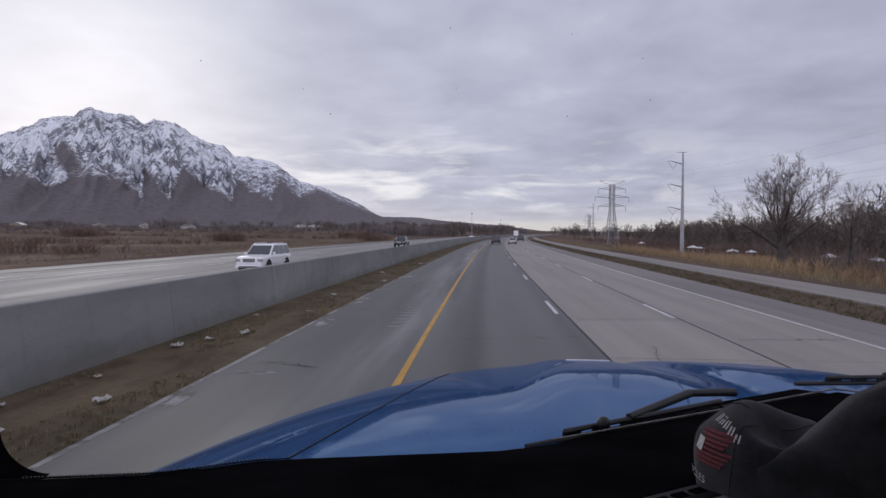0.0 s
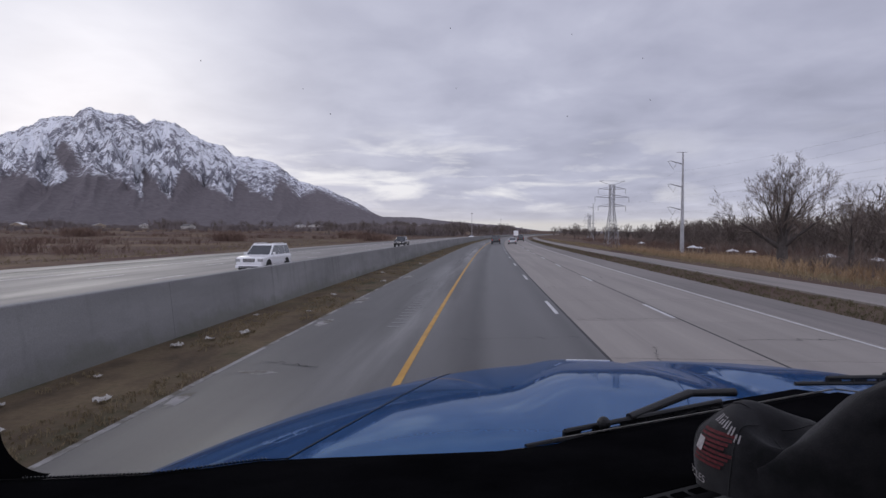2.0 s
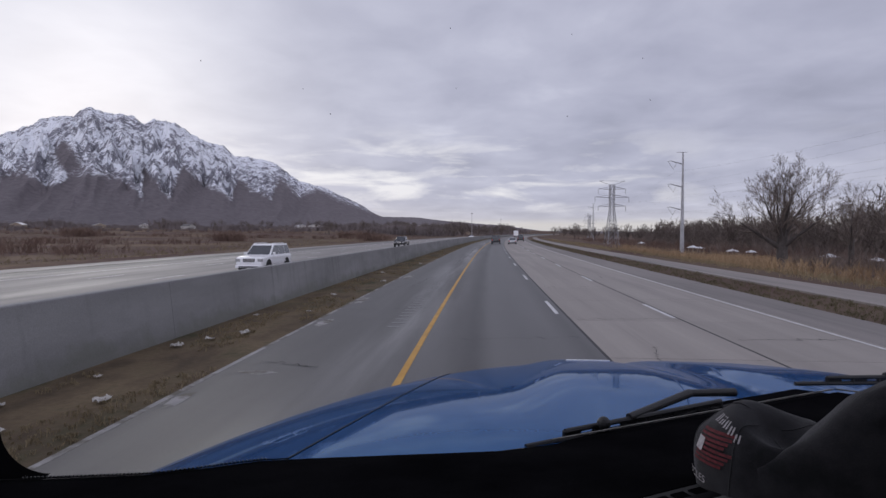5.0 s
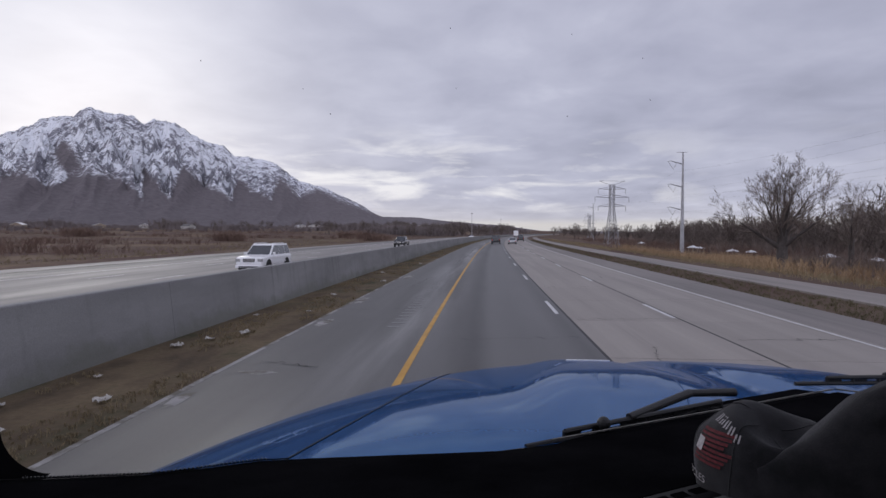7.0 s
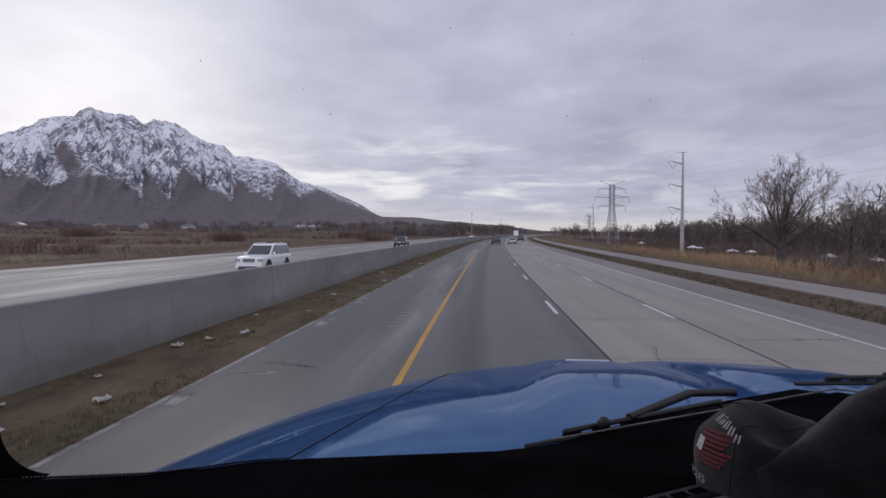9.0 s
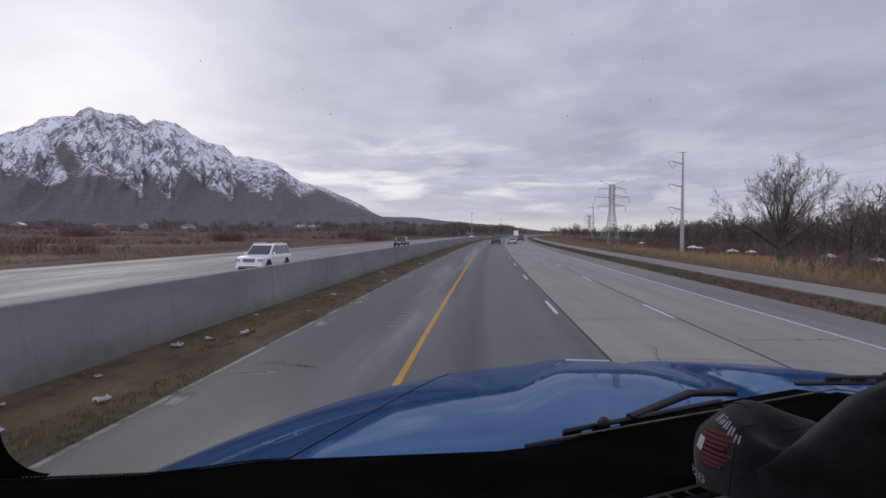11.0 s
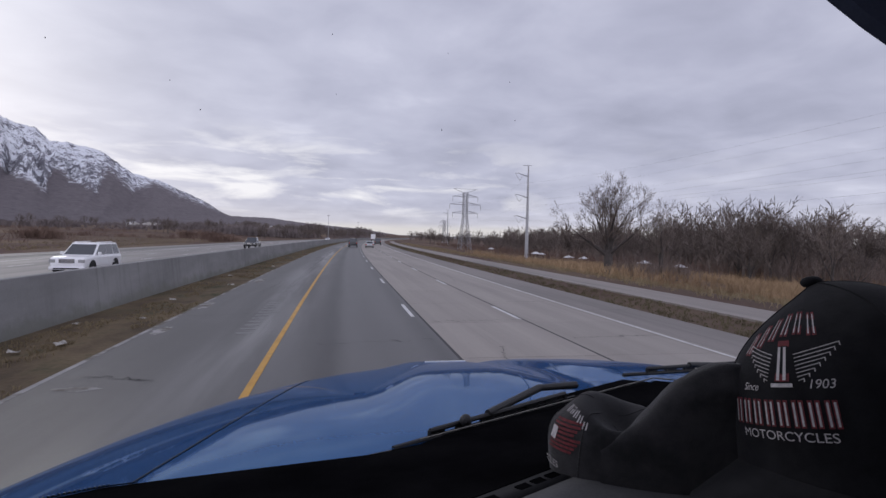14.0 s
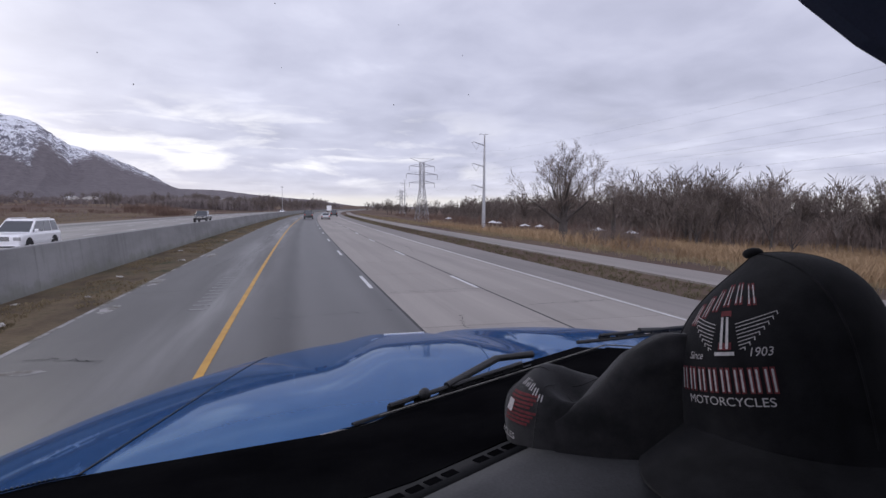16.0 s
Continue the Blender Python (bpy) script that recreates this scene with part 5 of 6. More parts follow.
def tree(rng, height, wide, levels, trunk_r, label, thin=0.012, mains=5, steps=4, bare=0.27):
    ob = thing("bare_tree", None, label, "tree")
    limbs = grow(rng, height, wide, levels, trunk_r, mains, steps, bare)
    v, f = limb_mesh([l for l in limbs if l[4] < 2], thin, 7)
    raw("trunk", v, f, M["bark"], ob, True)
    v, f = limb_mesh([l for l in limbs if l[4] == 2], thin, 3)
    v2, f2 = limb_mesh([l for l in limbs if l[4] > 2], thin, 2)
    raw("crown", v + v2, f + [tuple(i + len(v) for i in q) for q in f2], M["twig"], ob)
    return ob


def stand(ob, x, y, turn=0.0, size=1.0, copy=True):
    m = pose(x + bend(y), y, ground_z(x, y) - 0.05, 0, 0, turn)
    if copy:
        o = copy_thing(ob, m)
    else:
        o = ob
        o.matrix_basis = m
    o.scale = (size, size, size)
    return o


def build_trees():
    rng = random.Random(11)
    big = tree(rng, 12.4, 1.5, 5, 0.46, "large bare cottonwood with a broad spreading crown", 0.008, 9, 5, 0.40)
    stand(big, 29.8, 57.0, 40, 1.0, False)
    kinds = [tree(rng, h, w, 4, 0.16, "bare grey-brown winter tree in the roadside thicket", 0.028, m, 4)
             for h, w, m in ((9.0, 0.6, 5), (7.5, 0.8, 5), (10.5, 0.45, 4), (6.0, 0.9, 5))]
    for k in kinds:
        tagged(k, group="roadside thicket trees")
    spots = []
    for k in range(150):
        y = rng.uniform(50, 420)
        x = rng.uniform(48, 80) + y * rng.uniform(0.02, 0.30)
        spots.append((x, y))
    for k in range(44):
        spots.append((rng.uniform(74, 112), rng.uniform(24, 100)))
    for k in range(40):
        spots.append((-rng.uniform(36, 80), rng.uniform(380, 900)))
    for k in range(26):
        spots.append((rng.uniform(26, 60), rng.uniform(350, 900)))
    for k in range(34):
        spots.append((rng.uniform(-175, -105), rng.uniform(520, 660)))
    for k in range(30):
        spots.append((-rng.uniform(120, 420), rng.uniform(350, 800)))
    second = tree(rng, 9.8, 0.7, 5, 0.24, "bare tree leaning beside the large cottonwood", 0.0065, 4, 5, 0.5)
    stand(second, 36.5, 57.0, 100, 1.0, False)
    first = set()
    verts, faces = [], []
    light = limb_mesh(grow(rng, 9.0, 0.6, 3, 0.2, 6, 4), 0.07, 2)
    near = 0
    for x, y in sorted(spots, key=lambda q: math.hypot(*q)):
        i, turn, size = rng.randrange(4), rng.uniform(0, 360), rng.uniform(0.8, 1.2)
        if math.hypot(x, y) < 330 and near < 60:
            near += 1
            stand(kinds[i], x, y, turn, size, i in first)
            first.add(i)
            continue
        m = pose(x + bend(y), y, ground_z(x, y) - 0.1, 0, 0, turn) @ Matrix.Scale(size * 1.15, 4)
        n = len(verts)
        verts += [m @ v for v in light[0]]
        faces += [tuple(k + n for k in f) for f in light[1]]
    small = limb_mesh(grow(rng, 8.5, 0.7, 3, 0.14, 4, 3), 0.034, 2)
    for k in range(230):
        y = 20 + 260 * rng.random() ** 1.2
        x = rng.uniform(62, 105) + y * rng.uniform(0, 0.45) + max(0.0, 64 - y) * 0.7
        m = pose(x + bend(y), y, ground_z(x, y) - 0.1, 0, 0, rng.uniform(0, 360)) @ Matrix.Scale(rng.uniform(1.05, 1.65), 4)
        n = len(verts)
        verts += [m @ v for v in small[0]]
        faces += [tuple(k + n for k in f) for f in small[1]]
    for k in range(46):
        y = rng.uniform(72, 135)
        x = y * rng.uniform(0.56, 0.80) + 8
        m = pose(x + bend(y), y, ground_z(x, y) - 0.1, 0, 0, rng.uniform(0, 360)) @ Matrix.Scale(rng.uniform(1.2, 1.75), 4)
        n = len(verts)
        verts += [m @ v for v in small[0]]
        faces += [tuple(k + n for k in f) for f in small[1]]
    for k in range(120):
        y = rng.uniform(110, 420)
        x = rng.uniform(50, 86) + y * rng.uniform(0.0, 0.12)
        m = pose(x + bend(y), y, ground_z(x, y) - 0.1, 0, 0, rng.uniform(0, 360)) @ Matrix.Scale(rng.uniform(0.75, 1.2), 4)
        n = len(verts)
        verts += [m @ v for v in small[0]]
        faces += [tuple(k + n for k in f) for f in small[1]]
    tagged(raw("far_wood", verts, faces, M["twig"]), "distant leafless grey-brown woodland", "trees", kind="stuff")


def scrub(name, label, spots, material, rng, stems=14, thin=0.012, level=None):
    """Low leafless brush or dead grass in one mesh: bent stems with a fork at the tip."""
    verts, faces = [], []
    for x, y, s in spots:
        base = Vector((x + bend(y), y, (ground_z(x, y) - 0.03) if level is None else level))
        for k in range(stems):
            a = rng.uniform(0, 2 * math.pi)
            out = rng.uniform(0.05, 0.6)
            p = base + Vector((rng.gauss(0, 0.45) * s, rng.gauss(0, 0.45) * s, 0))
            way = Vector((math.cos(a) * out, math.sin(a) * out, 1))
            high = rng.uniform(0.5, 1.1) * s
            side = Vector((math.sin(a + 0.7), -math.cos(a + 0.7), 0)) * (thin * (0.6 + s * 0.5))
            mid = p + way * high * 0.55
            n = len(verts)
            verts += [p - side, p + side, mid + side, mid - side]
            faces.append((n, n + 1, n + 2, n + 3))
            for f in (-0.35, 0.05, 0.4):
                b = a + f * 3
                tip = mid + Vector((math.cos(b) * (out + abs(f)) * 0.5, math.sin(b) * (out + abs(f)) * 0.5, 0.5)) * high
                n2 = len(verts)
                verts.append(tip)
                faces.append((n + 3, n + 2, n2))
    ob = raw(name, verts, faces, material)
    tagged(ob, label, "brush", kind="stuff")


def build_scrub():
    rng = random.Random(5)
    right = [(rng.uniform(38, 75) + y * rng.uniform(0, 0.35) + max(0.0, 120 - y) * 0.22, y, rng.uniform(1.2, 2.8)) for y in [rng.uniform(66, 420) for _ in range(2000)]]
    scrub("thicket", "dense leafless brown thicket below the embankment", right, M["brush"], rng, 16, 0.016)
    mass = [(rng.uniform(56, 100) + y * rng.uniform(0, 0.45) + max(0.0, 64 - y) * 0.7, y, rng.uniform(2.5, 5.0)) for y in [15 + 330 * rng.random() ** 1.2 for _ in range(1300)]]
    scrub("brush_wood", "dense leafless brown woodland beyond the verge", mass, M["dark_brush"], rng, 26, 0.014)
    mass = [(rng.uniform(33, 40), rng.uniform(55, 63), rng.uniform(1.2, 2.4)) for _ in range(60)]
    scrub("tree_foot_brush", "dark tangled brush at the foot of the cottonwood", mass, M["dark_brush"], rng, 26, 0.014)
    reeds = [(rng.uniform(19.5, 84), 4 + 84 * rng.random(), rng.uniform(0.6, 1.25)) for _ in range(6400)]
    reeds = [q for q in reeds if not (24 < q[0] < 41 and q[1] < 60 and q[0] / max(1.0, q[1]) < 0.86 and q[0] / max(1.0, q[1]) > 0.44)]
    scrub("reed_field", "tan dry reeds covering the low ground", reeds, M["reeds"], rng, 7, 0.016)
    # brush colour lightened towards purple, distance haze painted into it
    M["haze_brush"] = surface("hazy_brush", (0.150, 0.128, 0.126), (0.215, 0.185, 0.178), 0.02, 0.95, spec=0.05)
    foot = [(-math.sin(a) * d, math.cos(a) * d, (3.5 + 13.0 * max(0.0, noise.noise((a * 14, d * 0.006, 2.0))) * rng.uniform(0.5, 1.3)) * d / 1000) for a, d in [(rng.uniform(0.06, 0.95), rng.uniform(520, 1500)) for _ in range(2600)]]
    scrub("foot_wood", "dark leafless trees along the mountain's foot", foot, M["haze_brush"], rng, 14, 0.10)
    knoll = [(-rng.gauss(112, 16), rng.uniform(470, 540), rng.uniform(2, 9)) for _ in range(150)]
    scrub("knoll_wood", "dark leafless trees on a knoll beside the highway", knoll, M["haze_brush"], rng, 24, 0.06)
    pale = [(-rng.uniform(31, 60) - y * rng.uniform(0.0, 0.25), y, rng.uniform(0.25, 0.6)) for y in [12 + 300 * rng.random() ** 1.2 for _ in range(2600)]]
    scrub("field_grass", "pale dry grass beside the far carriageway", pale, M["straw_dark"], rng, 7, 0.018)
    left = [(-rng.uniform(45, 320) - y * rng.uniform(0, 0.4), y, rng.uniform(0.35, 1.0)) for y in [10 + 690 * rng.random() ** 1.3 for _ in range(2600)]]
    scrub("field_brush", "reddish brown winter brush across the fields", left, M["brush"], rng, 9, 0.02)
    clumps = []
    for x, y, s in ((-119, 229, 5.0), (-60, 250, 4.0), (-250, 300, 6.0), (-185, 180, 2.6), (-95, 330, 6.0), (-330, 260, 5.0)):
        clumps += [(x + rng.gauss(0, 0.9 * s), y + rng.gauss(0, 0.6 * s), s * rng.uniform(0.55, 1.0)) for _ in range(26)]
    scrub("field_bush", "rounded leafless bushes standing in the winter fields", clumps, M["brush"], rng, 26, 0.022)
    rows = []
    for first, last, near, far in ((-70, -300, 95, 140), (-90, -420, 170, 230), (-60, -380, 300, 340), (-120, -520, 420, 470)):
        for k in range(240):
            u = rng.random()
            rows.append((first + (last - first) * u, near + (far - near) * u + rng.gauss(0, 4), rng.uniform(1.0, 2.8) * (1 + 0.6 * noise.noise((u * 9, near, 0)))))
    scrub("hedgerow", "dark leafless hedgerows between the winter fields", rows, M["brush"], rng, 14, 0.03)
    grass = [(rng.uniform(17.3, 34), 8 + 240 * rng.random() ** 1.5, rng.uniform(0.16, 0.42)) for _ in range(5200)]
    scrub("verge_grass", "tall straw-coloured dead grass on the bank", grass, M["straw"], rng, 7, 0.014)
    strip_grass = [(rng.uniform(10.85, 13.45), 5 + 190 * rng.random() ** 1.5, rng.uniform(0.06, 0.15)) for _ in range(3600)]
    scrub("strip_grass", "short dry grass between highway and slip road", strip_grass, M["olive_grass"], rng, 7, 0.011, -0.06)
    med = []
    for _ in range(7000):
        x, y = rng.uniform(-7.0, -4.85), 2 + 170 * rng.random() ** 1.6
        if noise.noise((x * 0.9, y * 0.25, 0)) > 0.0:
            med.append((x, y, rng.uniform(0.03, 0.09)))
    scrub("median_grass", "flattened brown dead grass in the median", med, M["straw_dark"], rng, 7, 0.009, 0.0)


build_trees()
build_scrub()


# ---- power line ----
def steel_pole(x, y, high, label):
    ob = thing("power_pole", pose(x + bend(y), y, ground_z(x, y) - 0.1), label, "power pole")
    bm = bmesh.new()
    tube(bm, (0, 0, 0), (0, 0, high), 0.55, 0.2, 12)
    part("shaft", bm, M["pole_steel"], ob)
    bm = bmesh.new()
    tube(bm, (-1.6, 0, high), (1.1, 0, high), 0.06, seg=6)
    part("top_arm", bm, M["steel"], ob)
    for k in range(3):
        z = high - 3.2 - 6.2 * k
        bm = bmesh.new()
        tube(bm, (0, 0, z), (-3.2, 0, z + 0.9), 0.16, 0.08, 8)
        tube(bm, (-3.2, 0, z + 0.9), (-4.0, 0, z + 0.75), 0.08, 0.05, 8)
        arm = part("arm", bm, M["steel"], ob)
        bm = bmesh.new()
        tube(bm, (-3.9, 0, z + 0.7), (-2.5, 0, z - 1.3), 0.04, seg=6)
        tube(bm, (-1.6, 0, z + 0.4), (-2.5, 0, z - 1.3), 0.04, seg=6)
        part("insulator", bm, M["steel"], arm)
    return ob


def lattice_tower(x, y, high, label):
    ob = thing("lattice_tower", pose(x + bend(y), y, ground_z(x, y) - 0.1, 0, 0, 8), label, "pylon")
    bm = bmesh.new()

    def width(z):
        u = z / high
        return 2.5 * (1 - u / 0.55) + 0.9 * (u / 0.55) if u < 0.55 else 0.9

    levels = [high * f for f in (0, 0.14, 0.27, 0.38, 0.47, 0.55, 0.63, 0.71, 0.79, 0.87, 0.94)]
    for a, b in zip(levels, levels[1:]):
        wa, wb = width(a), width(b)
        for sx, sy, tx, ty in ((-1, -1, 1, -1), (1, -1, 1, 1), (1, 1, -1, 1), (-1, 1, -1, -1)):
            tube(bm, (sx * wa, sy * wa, a), (sx * wb, sy * wb, b), 0.13, seg=4, caps=False)
            tube(bm, (sx * wa, sy * wa, a), (tx * wb, ty * wb, b), 0.075, seg=4, caps=False)
            tube(bm, (tx * wa, ty * wa, a), (sx * wb, sy * wb, b), 0.075, seg=4, caps=False)
            tube(bm, (sx * wb, sy * wb, b), (tx * wb, ty * wb, b), 0.075, seg=4, caps=False)
    part("mast", bm, M["steel"], ob)
    for f, reach in ((0.60, 6.0), (0.74, 7.4), (0.87, 6.0)):
        z = high * f
        for sgn in (-1, 1):
            bm = bmesh.new()
            for sy in (-0.9, 0.9):
                tube(bm, (sgn * 0.9, sy, z), (sgn * reach, 0, z + 0.15), 0.1, seg=4)
                tube(bm, (sgn * 0.9, sy, z + 1.1), (sgn * reach, 0, z + 0.15), 0.09, seg=4)
            tube(bm, (sgn * reach, 0, z + 0.15), (sgn * reach, 0, z - 1.9), 0.10, seg=5)
            part("crossarm", bm, M["steel"], ob)
    bm = bmesh.new()
    for sgn in (-1, 1):
        tube(bm, (sgn * 0.9, 0, high * 0.94), (sgn * 5.6, 0, high), 0.10, seg=4)
    tube(bm, (-5.6, 0, high), (5.6, 0, high), 0.07, seg=4)
    part("peak", bm, M["steel"], ob)
    return ob


def wires(name, points, sag, label):
    cu = bpy.data.curves.new(name, "CURVE")
    cu.dimensions, cu.bevel_depth, cu.bevel_resolution = "3D", 0.006, 0
    sp = cu.splines.new("POLY")
    pts = []
    for a, b in zip(points, points[1:]):
        for k in range(16):
            u = k / 16
            p = Vector(a).lerp(Vector(b), u)
            p.z -= sag * 4 * u * (1 - u)
            pts.append(p)
    pts.append(Vector(points[-1]))
    sp.points.add(len(pts) - 1)
    for q, p in zip(sp.points, pts):
        q.co = (*p, 1)
    cu.materials.append(M["black_rubber"])
    ob = new(name, cu)
    tagged(ob, label, "cable")


steel_pole(50.3, 150, 27.2, "tall grey tapered steel power pole with curved arms")
def light_mast(x, y, high):
    ob = thing("light_mast", pose(x + bend(y), y, ground_z(x, y) - 0.1), "tall grey highway light mast beyond the oncoming lanes", "street lamp")
    bm = bmesh.new()
    tube(bm, (0, 0, 0), (0, 0, high), 0.3, 0.12, 8)
    part("shaft", bm, M["pole_steel"], ob)
    bm = bmesh.new()
    tube(bm, (0, 0, high - 0.5), (0, 0, high), 1.1, 1.1, 10)
    part("lamp_ring", bm, M["steel"], ob)


light_mast(-52, 520, 23.0)
light_mast(-60, 760, 23.0)
steel_pole(58, 430, 29.0, "grey steel power pole far along the line")
steel_pole(60, 640, 29.0, "grey steel power pole far along the line")
lattice_tower(46.5, 235, 27.2, "grey lattice transmission tower with three crossarms")
lattice_tower(62, 620, 27.5, "distant grey lattice transmission tower")
for k in range(3):
    z = 29 - 3.2 - 6.2 * k - 5.0
    wires("power_cable", [(66 + 2 * k, -40, z + 3), (50.3 - 2.3 + bend(150), 150, z - 1.8), (58 - 2.3 + bend(430), 430, z)], 4.0, "thin dark overhead power cable")
for k, f in enumerate((0.60, 0.74, 0.87)):
    for sgn in (-1, 1):
        z = 27.5 * f - 5.0
        wires("power_cable", [(72 + sgn * 6, -60, z + 3), (46.5 + sgn * 6.4 + bend(235), 235, z), (62 + sgn * 6.4 + bend(620), 620, z)], 5.0, "thin dark overhead power cable")


# ---- cracks and patches in the paving ----
def crack(x, y, dx, dy, seed, width=0.012):
    rng = random.Random(seed)
    verts, faces = [], []
    n = 22
    for k in range(n + 1):
        u = k / n
        px, py = x + dx * u + rng.gauss(0, 0.05), y + dy * u + rng.gauss(0, 0.06)
        w = width * rng.uniform(0.4, 1.2)
        verts += [(px + bend(py) - w, py - w, 0.0375), (px + bend(py) + w, py + w, 0.0375)]
        if k:
            faces.append((2 * k - 2, 2 * k - 1, 2 * k + 1, 2 * k))
    ob = raw("paving_crack", verts, faces, M["joint"], highway)
    return ob


for k, (x, y, dx, dy) in enumerate(((2.6, 15.6, 2.9, 0.3), (-0.6, 12.4, 3.0, 0.5), (5.7, 12.8, 2.6, 0.2), (2.7, 24.9, 2.8, 0.2), (-4.6, 17.0, 3.6, 0.8), (-4.2, 10.0, 1.2, -0.5), (5.8, 20.5, 2.7, 0.1),
                                    (3.2, 9.8, 0.5, 2.2), (-0.4, 27.0, 2.8, 0.3), (-3.4, 24.0, 0.4, 6.0), (6.4, 30.0, 0.5, 5.0), (9.0, 18.0, 1.7, 0.2), (9.1, 27.0, 1.6, 0.1))):
    crack(x, y, dx, dy, k)


def patch(x, y, w, d, material, seed):
    rng = random.Random(seed)
    n = 18
    ring = [(x + bend(y) + math.cos(2 * math.pi * k / n) * w * rng.uniform(0.6, 1.0), y + math.sin(2 * math.pi * k / n) * d * rng.uniform(0.6, 1.0), 0.0335) for k in range(n)]
    raw("paving_patch", ring, [tuple(range(n))], material, highway)


for k, (x, y, w, d) in enumerate(((-4.0, 9.2, 0.40, 0.16), (-4.4, 14.5, 0.22, 0.8), (-4.5, 19.5, 0.2, 1.2), (-4.3, 30.0, 0.3, 1.6), (-4.5, 7.6, 0.14, 0.5))):
    patch(x, y, w, d, M["crust"], k)


# ---- litter and rumble strip ----
M["litter"] = surface("scrap_paper", (0.30, 0.29, 0.27), (0.48, 0.46, 0.43), 9.0, 0.8)


def litter(x, y, size, material, seed, label):
    rng = random.Random(seed)
    n = 5
    verts = [(size * (i / n - 0.5) + rng.gauss(0, size * 0.05), size * 0.7 * (j / n - 0.5) + rng.gauss(0, size * 0.05), 0.02 + abs(rng.gauss(0, size * 0.14))) for j in range(n + 1) for i in range(n + 1)]
    faces = [(j * (n + 1) + i, j * (n + 1) + i + 1, (j + 1) * (n + 1) + i + 1, (j + 1) * (n + 1) + i) for j in range(n) for i in range(n)]
    ob = raw("litter", verts, faces, material)
    ob.matrix_basis = pose(x + bend(y), y, 0.02, 0, 0, rng.uniform(0, 360))
    tagged(ob, label, "litter", group="litter in the median")


for k, (x, y, size) in enumerate(((-5.9, 12.8, 0.42), (-6.35, 12.0, 0.30), (-6.7, 11.2, 0.35), (-5.6, 7.45, 0.30), (-6.6, 8.7, 0.16), (-5.2, 27.0, 0.4), (-6.0, 21.0, 0.3),
                                  (-6.4, 33.0, 0.4), (-5.3, 43.0, 0.4), (-6.9, 7.1, 0.2), (-5.5, 16.5, 0.22), (-6.8, 15.6, 0.25), (-6.0, 6.2, 0.18))):
    litter(x, y, size * 0.7, M["litter"], k, "crumpled pale scrap of litter on dead grass")


M["wet_groove"] = surface("wet_groove", (0.075, 0.074, 0.075), (0.115, 0.114, 0.115), 6.0, 0.42, fine=60.0)


def rumble():
    strip_ob = thing("rumble_strip", None, "worn pale rumble strip marks in the asphalt shoulder", "rumble strip", kind="structure")
    first = None
    for k in range(120):
        y = 14 + k * 0.62
        if k % 14 > 10:
            continue
        m = pose(-2.35 + bend(y), y, 0.0315)
        if first is None:
            bm = bmesh.new()
            box(bm, -0.2, 0.2, -0.09, 0.09, -0.004, 0.0025)
            first = part("groove", bm, M["wet_groove"], strip_ob)
            first.matrix_basis = m
        else:
            shared("groove", first, strip_ob, m)


rumble()


# ---- small buildings ----
def gable(name, x, y, w, d, wall_h, roof_h, wall_m, roof_m, turn, label, category, posts=False):
    ob = thing(name, pose(x + bend(y), y, ground_z(x, y) - 0.05, 0, 0, turn), label, category)
    if posts:
        for sx in (-1, 1):
            for sy in (-1, 1):
                bm = bmesh.new()
                box(bm, sx * w * 0.42 - 0.08, sx * w * 0.42 + 0.08, sy * d * 0.42 - 0.08, sy * d * 0.42 + 0.08, 0, wall_h)
                part("post", bm, wall_m, ob)
    else:
        bm = bmesh.new()
        loft(bm, [[(-w / 2, yy, 0), (w / 2, yy, 0), (w / 2, yy, wall_h), (0, yy, wall_h + roof_h * 0.95), (-w / 2, yy, wall_h)] for yy in (-d / 2, d / 2)])
        part("wall", bm, wall_m, ob)
        for k in range(2):
            bm = bmesh.new()
            box(bm, -w * 0.32 + k * w * 0.4, -w * 0.32 + k * w * 0.4 + 1.1, -d / 2 - 0.03, -d / 2 + 0.02, 1.0, 2.1)
            part("window", bm, M["glass"], ob)
    bm = bmesh.new()
    e = 0.35
    for sgn in (-1, 1):
        a = [(sgn * (w / 2 + e), -d / 2 - e, wall_h - 0.1), (0, -d / 2 - e, wall_h + roof_h), (0, d / 2 + e, wall_h + roof_h), (sgn * (w / 2 + e), d / 2 + e, wall_h - 0.1)]
        loft(bm, [a, [(p[0], p[1], p[2] + 0.14) for p in a]])
    part("roof", bm, roof_m, ob)


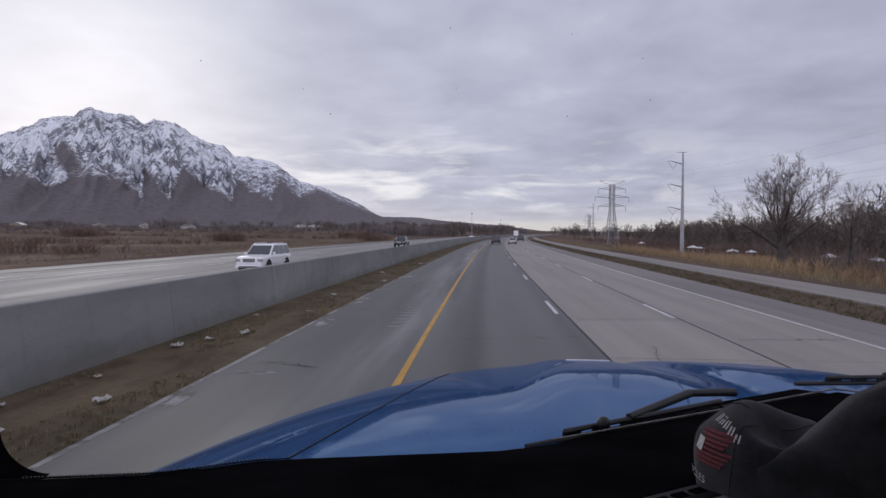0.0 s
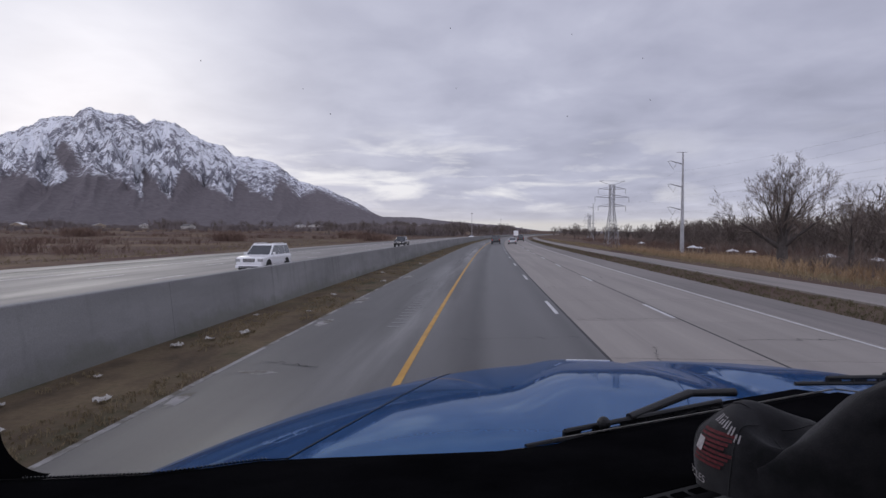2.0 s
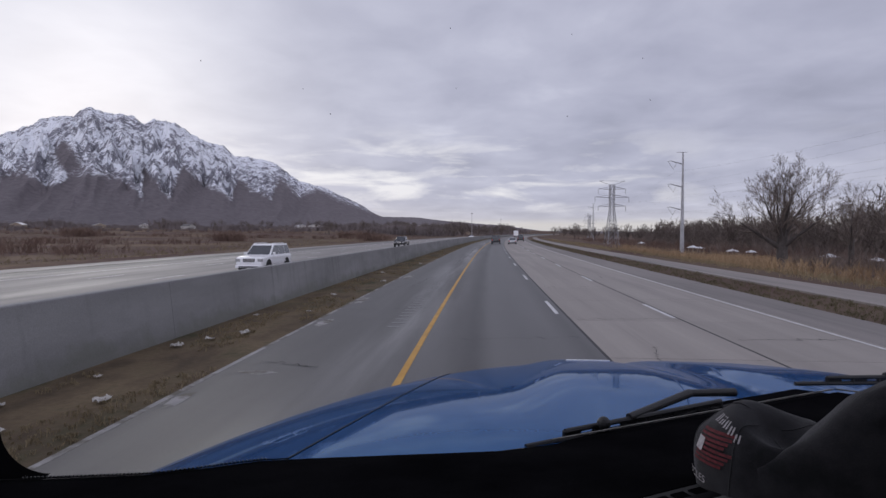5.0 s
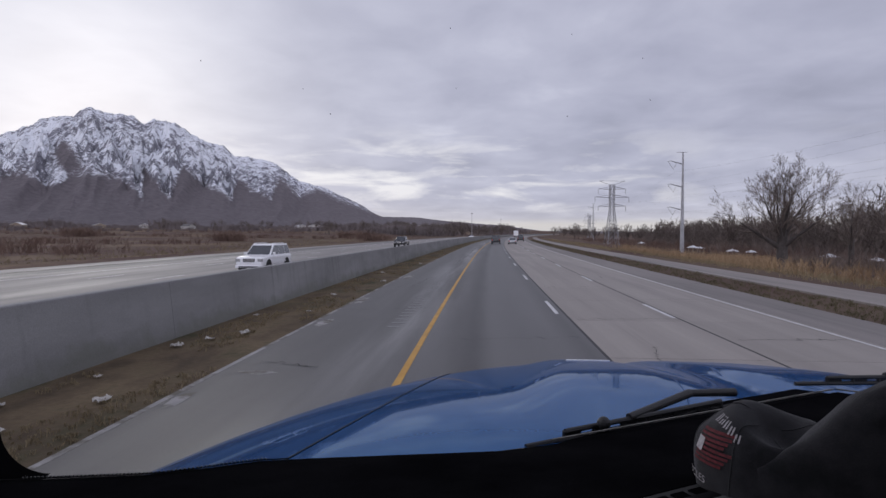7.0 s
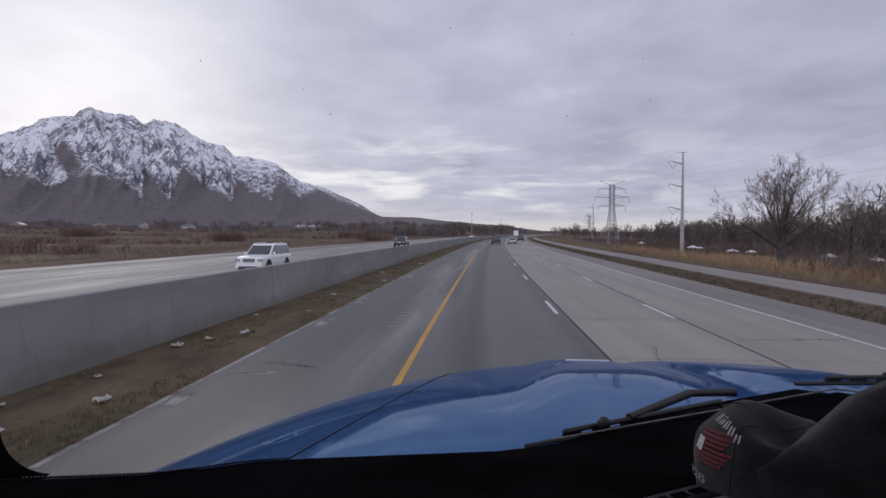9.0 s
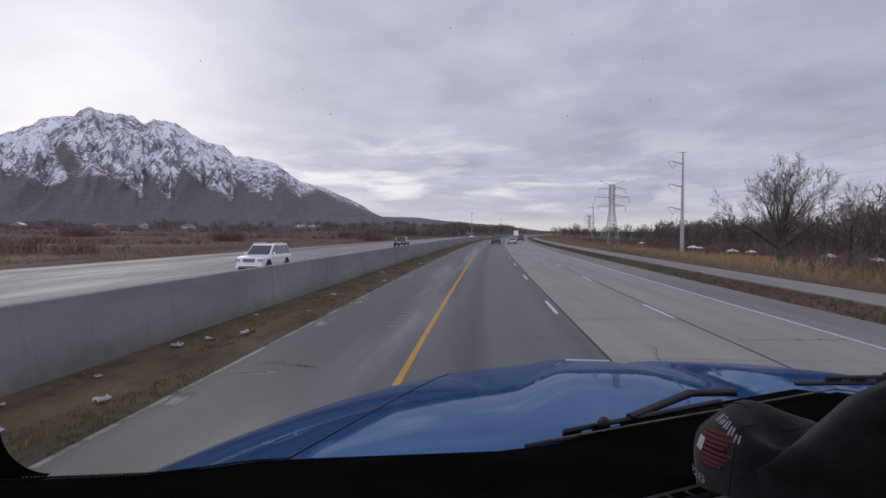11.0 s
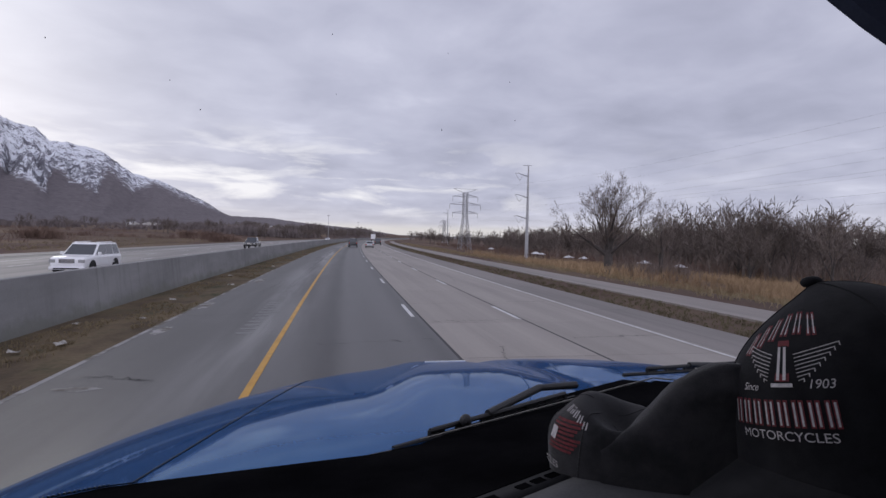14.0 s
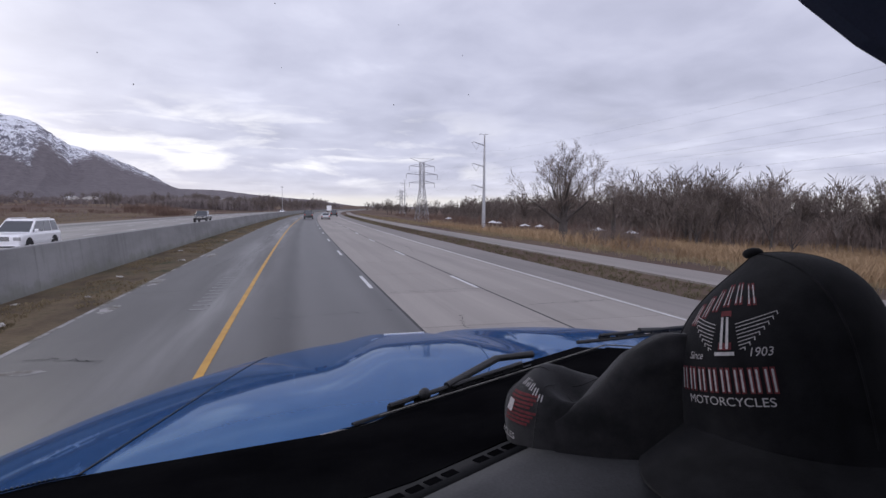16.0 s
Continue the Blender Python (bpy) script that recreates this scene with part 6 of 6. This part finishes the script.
M["wall_pale"] = surface("pale_wall", (0.42, 0.40, 0.37), (0.52, 0.50, 0.47), 0.5, 0.85)
M["wall_tan"] = surface("tan_wall", (0.25, 0.20, 0.15), (0.33, 0.27, 0.21), 0.5, 0.85)
M["roof_pale"] = surface("pale_metal_roof", (0.55, 0.55, 0.56), (0.66, 0.66, 0.67), 0.7, 0.55)
M["roof_dark"] = surface("dark_roof", (0.08, 0.075, 0.075), (0.13, 0.12, 0.12), 0.7, 0.8)
def shelter(x, y):
    ob = thing("picnic_shelter", pose(x + bend(y), y, ground_z(x, y) - 0.05, 0, 0, 20), "small open shelter with a pale pyramid roof", "shelter")
    ob.scale = (0.8, 0.8, 0.8)
    for sx in (-0.8, 0.8):
        for sy in (-0.8, 0.8):
            bm = bmesh.new()
            box(bm, sx - 0.06, sx + 0.06, sy - 0.06, sy + 0.06, 0, 2.0)
            part("post", bm, M["wall_tan"], ob)
    bm = bmesh.new()
    e = 1.15
    loft(bm, [[(-e, -e, z), (e, -e, z), (e, e, z), (-e, e, z)] for z in (1.95, 2.03)] + [[(-0.1, -0.1, 2.6), (0.1, -0.1, 2.6), (0.1, 0.1, 2.6), (-0.1, 0.1, 2.6)]])
    part("roof", bm, M["roof_pale"], ob)
    bm = bmesh.new()
    box(bm, -0.6, 0.6, -0.35, 0.35, 0.68, 0.75, 0.01)
    box(bm, -0.1, 0.1, -0.1, 0.1, 0, 0.7)
    part("table", bm, M["wall_tan"], ob)


for x, y in ((49.2, 82.0), (56.0, 82.4), (53.0, 124.0), (57.5, 125.0), (45.5, 127.0), (55.0, 150.0), (49, 190)):
    shelter(x, y)
rng = random.Random(8)
for x, y, w, d, h in ((-255, 420, 14, 9, 3.2), (-215, 520, 12, 8, 3), (-190, 500, 18, 9, 3.5), (-165, 560, 12, 9, 5), (-150, 560, 20, 8, 3), (-120, 600, 14, 9, 3), (-340, 430, 12, 8, 3), (-300, 430, 10, 8, 3), (-60, 420, 16, 8, 3.2), (-380, 400, 12, 8, 3)):
    gable("farm_house", (x - 20) * 1.35, y * 1.35, w, d, h, 2.4, rng.choice((M["wall_pale"], M["wall_tan"])), rng.choice((M["roof_pale"], M["roof_dark"], M["roof_pale"])), rng.uniform(0, 90),
          "low farmhouse with a pitched roof at the mountain's foot", "house")
